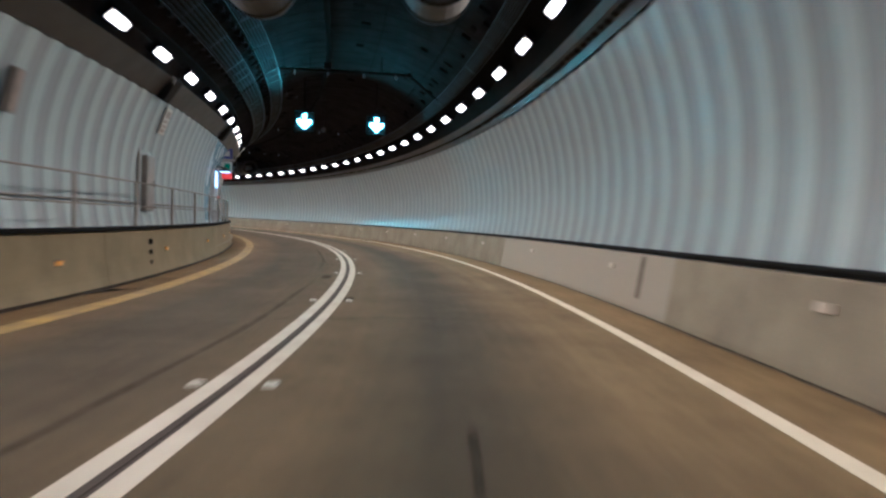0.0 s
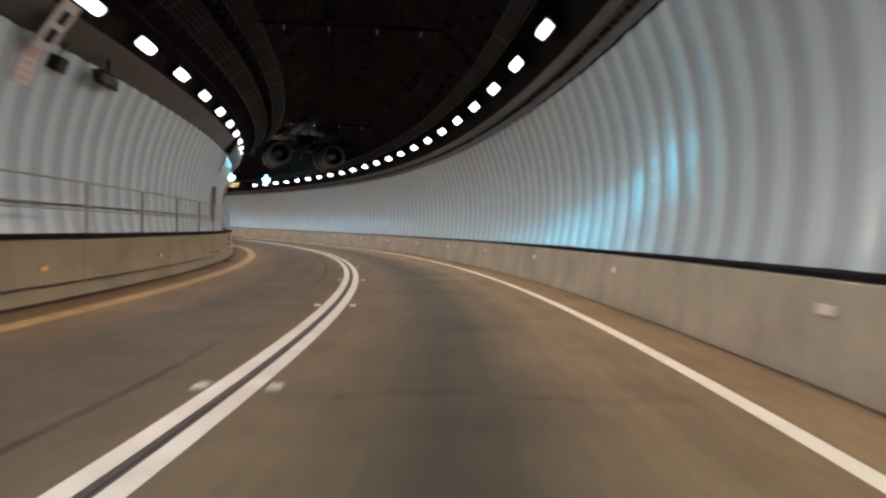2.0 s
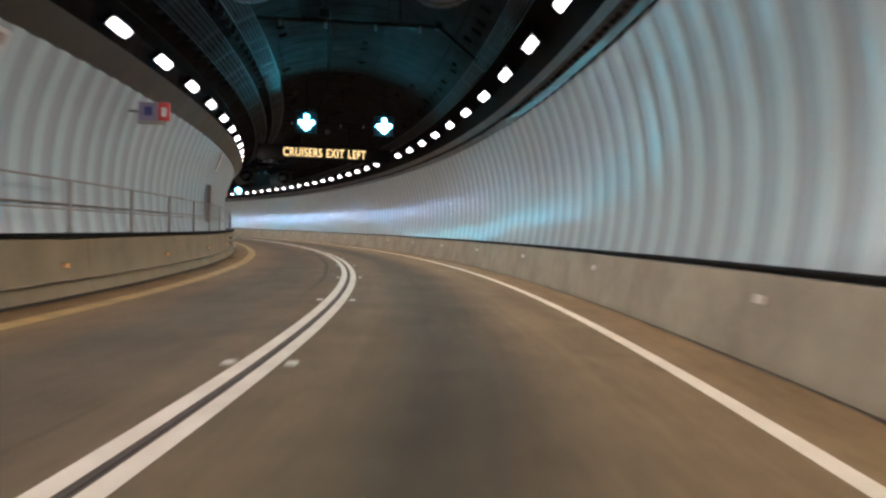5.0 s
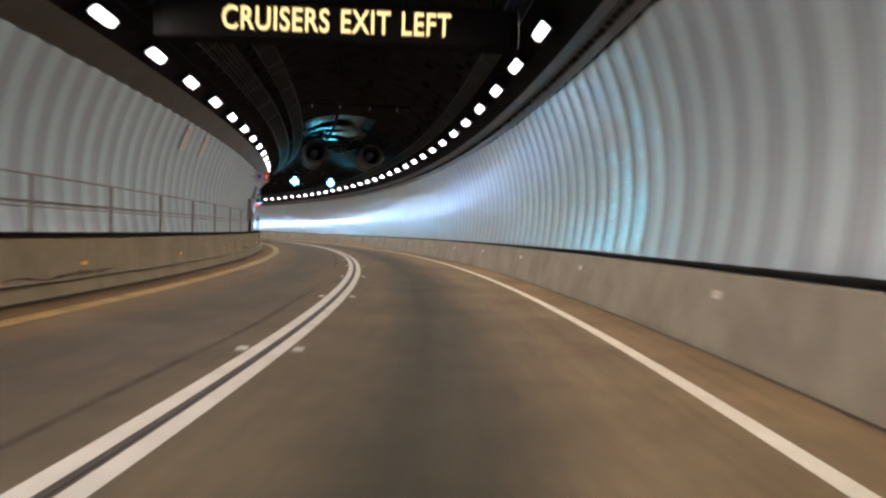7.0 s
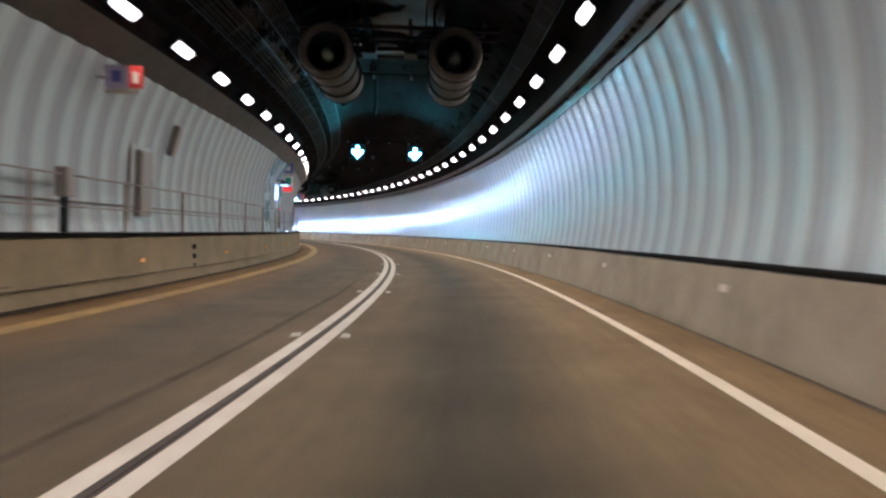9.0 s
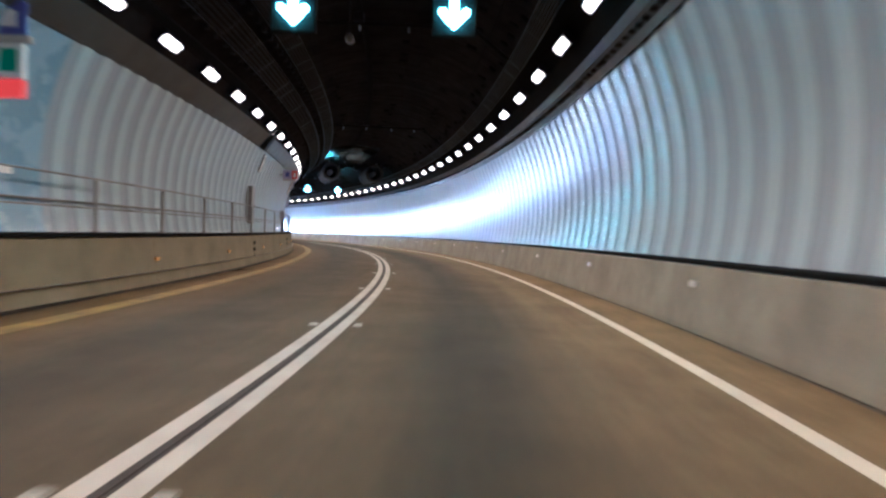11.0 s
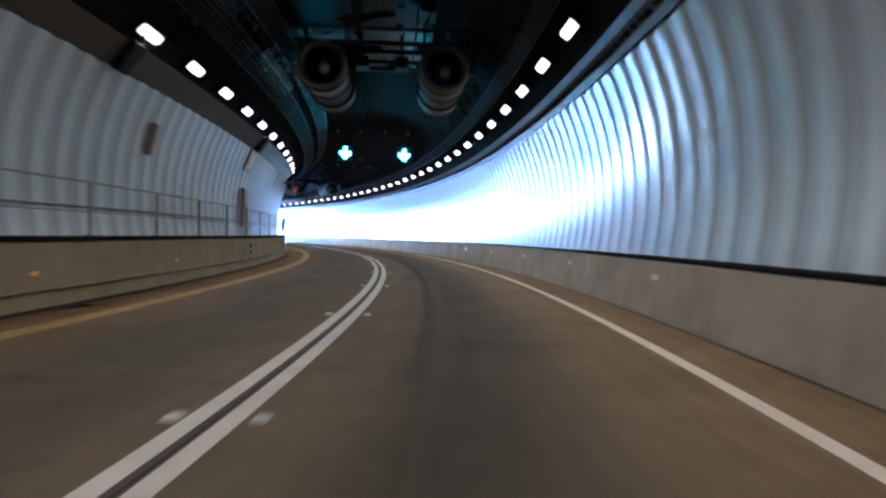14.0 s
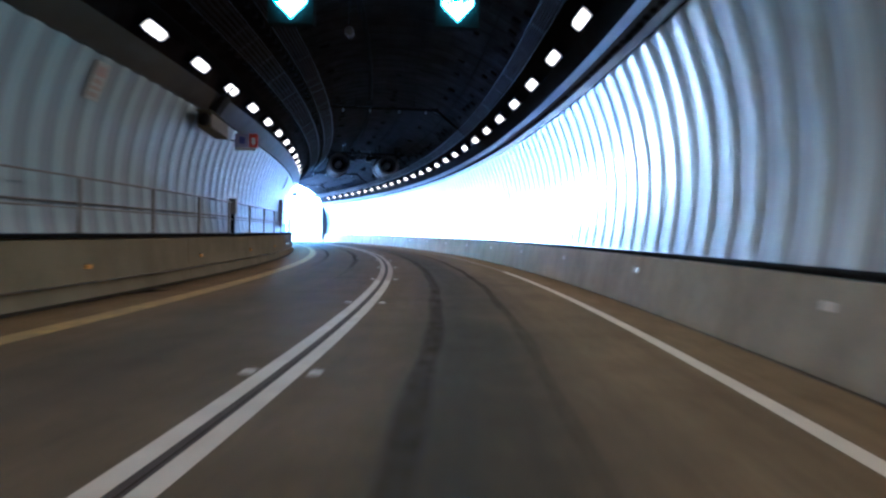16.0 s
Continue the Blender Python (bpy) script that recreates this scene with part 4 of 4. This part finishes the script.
def flag_sign(face, second):
    t = thing("flag_sign", "small two-colour sign standing out from the wall", "sign", "flag signs")
    part("arm", rod(bmesh.new(), (-0.4, 0.03, 0), (0.05, 0.03, 0), 0.025), STEEL, t)
    part("plate", boxed(-0.02, 0.36, -0.02, 0.02, -0.19, 0.19, 0.006), face, t, "faded lilac plate")
    part("plate", boxed(0.375, 0.62, -0.02, 0.02, -0.19, 0.19, 0.006), second, t, "red plate")
    part("symbol", boxed(0.1, 0.26, -0.026, -0.021, -0.09, 0.1), SIGN_BLUE, t, "dark blue symbol block")
    part("symbol", boxed(0.45, 0.55, -0.026, -0.021, -0.11, 0.08), SIGN_WHITE, t, "white symbol block")
    part("base_plate", boxed(-0.02, 0.56, -0.02, 0.02, -0.28, -0.2, 0.004), BEIGE, t)
    return t


repeat(flag_sign(SIGN_LILAC, SIGN_RED), [spot(s, u, w) for s, u, w in ((75.6, -5.95, 3.62), (119.1, -5.98, 3.68), (163.9, -5.98, 3.68), (209.6, -5.98, 3.74), (240.0, -5.98, 3.7))])


KHAKI = material("olive camera paint", (0.13, 0.105, 0.06), 0.5, stain=(0.07, 0.058, 0.038), scale=5)


def wall_camera(label, paint, group, size, long):
    """A camera in its housing: lens forward, a cable tail behind, hung from the fascia by an arm."""
    t = thing("wall_camera", label, "camera", group)
    k, q = size, long
    part("bracket", boxed(-0.3, 0.1, -0.05, 0.05, -0.05, 0.05, 0.01), DARK_STEEL, t)
    part("body", boxed(0.02, 0.02 + 0.22 * k, -0.35 * q, 0.35 * q, -0.06 - 0.24 * k, -0.06, 0.04), paint, t)
    part("hood", boxed(0.0, 0.02 + 0.24 * k, -0.42 * q, 0.2 * q, -0.055, -0.035, 0.008), paint, t)
    bm = lathe(bmesh.new(), [(0.001, -0.1), (0.08 * k, -0.1), (0.1 * k, -0.05), (0.1 * k, 0.02)], 16)
    bm.transform(Matrix.Translation((0.02 + 0.11 * k, -0.35 * q, -0.06 - 0.12 * k)))
    part("lens", bm, HOUSING, t, "black lens barrel", smooth=True)
    part("arm", rod(bmesh.new(), (0.1, 0.1, -0.04), (0.1, 0.1, 0.3), 0.035), DARK_STEEL, t)
    part("cable", rod(bmesh.new(), (0.02 + 0.1 * k, 0.34 * q, -0.06 - 0.12 * k), (-0.02, 0.8 * q, -0.16), 0.035), DARK_STEEL, t)
    return t


repeat(wall_camera("black wall camera on a bracket below the fascia", HOUSING, "wall cameras", 0.8, 1.0), [spot(37.55, -5.93, 3.93)])
repeat(wall_camera("olive wall camera in a long housing below the fascia", KHAKI, "olive cameras", 1.5, 2.2), [spot(206.1, -5.93, 3.90) @ Matrix.Rotation(radians(-3), 4, "X")])
jb = thing("junction_box", "small black junction box on the wall panels", "box")
part("box", boxed(-0.03, 0.16, -0.15, 0.15, -0.12, 0.12, 0.02), HOUSING, jb)
part("cable", rod(bmesh.new(), (0.04, 0.0, 0.1), (0.02, 0.05, 0.4), 0.02), DARK_STEEL, jb)
jb.matrix_world = on_wall(36.0, 3.77)


def plate_sign():
    t = thing("overhead_plate", "pale plate with dark symbols on the fascia", "sign", "fascia plates")
    part("plate", boxed(-0.01, 0.02, -0.25, 0.25, -0.4, 0.4, 0.006), BEIGE, t)
    for z in (-0.18, 0.14):
        part("symbol", boxed(0.021, 0.026, -0.12, 0.12, z - 0.11, z + 0.11), GASKET, t, "dark symbol block")
    return t


repeat(plate_sign(), [spot(s, -5.62, 4.12) @ Matrix.Rotation(radians(36), 4, "Y") for s in (35.1,)])


# fascia posts: dark brackets where the fascia changes
bk = thing("fascia_bracket", "dark steel bracket across the fascia gap", "bracket", "fascia brackets")
part("bracket", boxed(-0.08, 0.10, -0.24, 0.24, -0.26, 0.34, 0.02), GASKET, bk)
part("stay", rod(bmesh.new(), (0.02, 0, 0.3), (0.02, 0, 0.62), 0.03), SOOT_SHADE, bk)
repeat(bk, [spot(s, -5.74, 4.16) @ Matrix.Rotation(radians(35), 4, "Y") for s in (17.3, 26.4, 52.4, 65.8, 155.9, 178.1, 190.8, 206.4)])


# ---- cross-passage doors in blue panelled niches ----
def cross_passage(s0):
    t = thing("passage_door", "closed grey escape door under a lit white box", "door", "escape doors", spot(s0, -6.42, 0.3))
    part("frame", boxed(-0.1, 0.10, -0.62, -0.52, 0, 2.78, 0.01), WHITE_FRAME, t)
    part("frame", boxed(-0.1, 0.10, 0.52, 0.62, 0, 2.78, 0.01), WHITE_FRAME, t)
    leaf = part("leaf", boxed(-0.06, 0.02, -0.515, 0.515, 0.0, 1.62, 0.01), DOOR_PAINT, t, "dark grey lower door leaf")
    part("handle", boxed(0.02, 0.07, 0.3, 0.42, 0.95, 1.0, 0.01), STEEL, leaf)
    part("rail", boxed(-0.06, 0.07, -0.515, 0.515, 1.63, 1.78, 0.01), WHITE_FRAME, t)
    part("window", boxed(-0.04, 0.02, -0.515, 0.515, 1.79, 2.12), GREY_BOX, t, "grey panel above the door")
    part("light_box", boxed(-0.06, 0.12, -0.515, 0.515, 2.14, 2.72, 0.02), WHITE_LIT, t, "glowing white box")
    lamp = thing("passage_lamp", "round dome lamp on an arm over the escape door", "lamp", "passage lamps", spot(s0 - 0.2, -5.98, 3.03))
    part("shade", lathe_z([(0.05, 0.17), (0.08, 0.14), (0.18, 0.07), (0.22, 0.0)]), FAN_STEEL, lamp, smooth=True)
    part("glass", lathe_z([(0.21, 0.01), (0.16, -0.035), (0.001, -0.05)]), WHITE_LIT, lamp, "glowing white glass", smooth=True)
    part("arm", rod(bmesh.new(), (-0.5, 0, 0.2), (0.0, 0, 0.16), 0.025), DARK_STEEL, lamp)
    sg = thing("exit_sign", "blue, green and lit red escape sign stack on an arm", "sign", "escape signs", spot(s0 + 1.7, -6.02, 2.84))
    for nm, dims, mat, text in (("panel", (-0.25, 0.22, -0.03, 0.03, 0.83, 1.25), SIGN_BLUE, "blue emblem sign"), ("symbol", (-0.12, 0.10, -0.038, -0.031, 0.93, 1.14), SIGN_WHITE, "white symbol block"),
                                ("arm", (-0.45, 0.28, -0.05, 0.05, 0.72, 0.81), BEIGE, "beige steel arm"), ("panel", (-0.2, 0.2, -0.06, 0.06, 0.25, 0.70), SIGN_WHITE, "white sign box"),
                                ("symbol", (-0.10, 0.13, -0.068, -0.061, 0.33, 0.63), SIGN_GREEN, "green symbol block"), ("panel", (-0.2, 0.2, -0.07, 0.07, 0.0, 0.23), RED_LIT, "glowing red sign box")):
        part(nm, boxed(*dims, bevel=0.006), mat, sg, text)
    tag = tagged(part("wall_tag", boxed(0, 0.02, -0.18, 0.18, -0.06, 0.06, 0.005), SIGN_WHITE), "small white tag plate on the blue wall", "plate", "wall tags")
    tag.matrix_world = on_wall(s0 + 2.3, 1.95)
    call = thing("call_cabinet", "small red and grey emergency cabinet beside the door", "cabinet", "emergency cabinets", on_wall(s0 + 1.25, 1.65))
    part("body", boxed(0, 0.16, -0.26, 0.26, -0.42, 0.36, 0.02), GREY_BOX, call)
    part("top", boxed(0, 0.17, -0.27, 0.27, 0.365, 0.44, 0.01), SIGN_RED, call)
    part("label", boxed(0.161, 0.166, 0.12, 0.24, -0.4, 0.34), BEIGE, call, "faded orange side strip")


def lathe_z(prof, sides=24):
    bm = lathe(bmesh.new(), prof, sides)
    bm.transform(Matrix.Rotation(radians(90), 4, "X"))
    return bm


for s0 in (29.95, 138.1):
    cross_passage(s0)

# call posts behind the railing
cp = thing("call_post", "grey emergency post standing on the barrier", "post", "call posts")
part("post", boxed(-0.05, 0.05, -0.05, 0.05, 0, 0.95), DARK_STEEL, cp)
part("box", boxed(-0.1, 0.1, -0.12, 0.12, 0.55, 1.0, 0.02), GREY_BOX, cp)
repeat(cp, [spot(s, -5.78 + edge(s), 1.072) for s in (118.0, 165.4, 209.9)])


# narrow alarm boxes high on the walkway wall
ab = thing("alarm_box", "tall narrow grey alarm box high on the wall", "box", "alarm boxes")
part("body", boxed(0.0, 0.12, -0.11, 0.11, -0.34, 0.34, 0.015), GREY_BOX, ab)
part("lid", boxed(0.121, 0.135, -0.09, 0.09, -0.30, 0.30, 0.006), PRINT_DARK, ab, "dark louvred front")
repeat(ab, [on_wall(s, 3.1) for s in (10.9, 67.3, 123.2, 180.8)])

# rubber scrapes left by wheels on the walkway barrier
def scrape(s0, s1, w0, w1, width):
    bm = bmesh.new()
    layer = bm.loops.layers.uv.new()
    rows = []
    for k in range(13):
        q = k / 12
        s, w = s0 + (s1 - s0) * q, w0 + (w1 - w0) * q * q + 0.03 * math.sin(q * 5)
        h = width / 2 * min(1.0, 0.1 + 4 * q, 0.1 + 4 * (1 - q)) * (0.8 + 0.2 * math.sin(q * 17))
        rows.append([bm.verts.new(at(s, -5.630 + edge(s) - 0.15 * (z - 0.3), z)) for z in (w - h, w + h)])
    for a, b in zip(rows, rows[1:]):
        for lp in bm.faces.new((a[0], a[1], b[1], b[0])).loops:
            lp[layer].uv = (1.0, 0.5)
    structure("scrape_mark", bm, TYRE, "dark rubber scrape along the barrier face", "scrape")


for a in ((95.0, 97.8, 0.33, 0.43, 0.08), (93.6, 95.2, 0.36, 0.34, 0.04), (113.0, 116.5, 0.42, 0.37, 0.05), (48.5, 51.0, 0.37, 0.40, 0.04)):
    scrape(*a)

# pale lime stains where water has seeped through the lining
LIME = material("pale lime stain", (0.06, 0.057, 0.05), 0.8, stain=(0.015, 0.014, 0.013), scale=4, amount=0.9, spec=0.05)
rng = random.Random(11)
for s, a, length, wide in ((32.2, -25.8, 1.5, 2.6), (32.6, -21.3, 1.9, 2.2), (34.2, -15.6, 1.1, 1.8), (35.3, -26.6, 1.3, 2.4), (38.6, -28.3, 1.6, 2.0), (90.4, -18.0, 1.2, 2.0), (147.5, -22.0, 1.4, 2.2)):
    bm = bmesh.new()
    mid = bm.verts.new(at(s, *on_bore(a, RC - 0.012)))
    rim = []
    for k in range(18):
        q, r = k * math.pi / 9, 0.5 * (0.65 + 0.5 * rng.random())
        rim.append(bm.verts.new(at(s + r * length * math.cos(q), *on_bore(a + r * wide * math.sin(q), RC - 0.012))))
    for k in range(18):
        bm.faces.new((mid, rim[k], rim[(k + 1) % 18]))
    structure("lime_stain", bm, LIME, "pale uneven seepage stain on the tunnel lining", "stain")
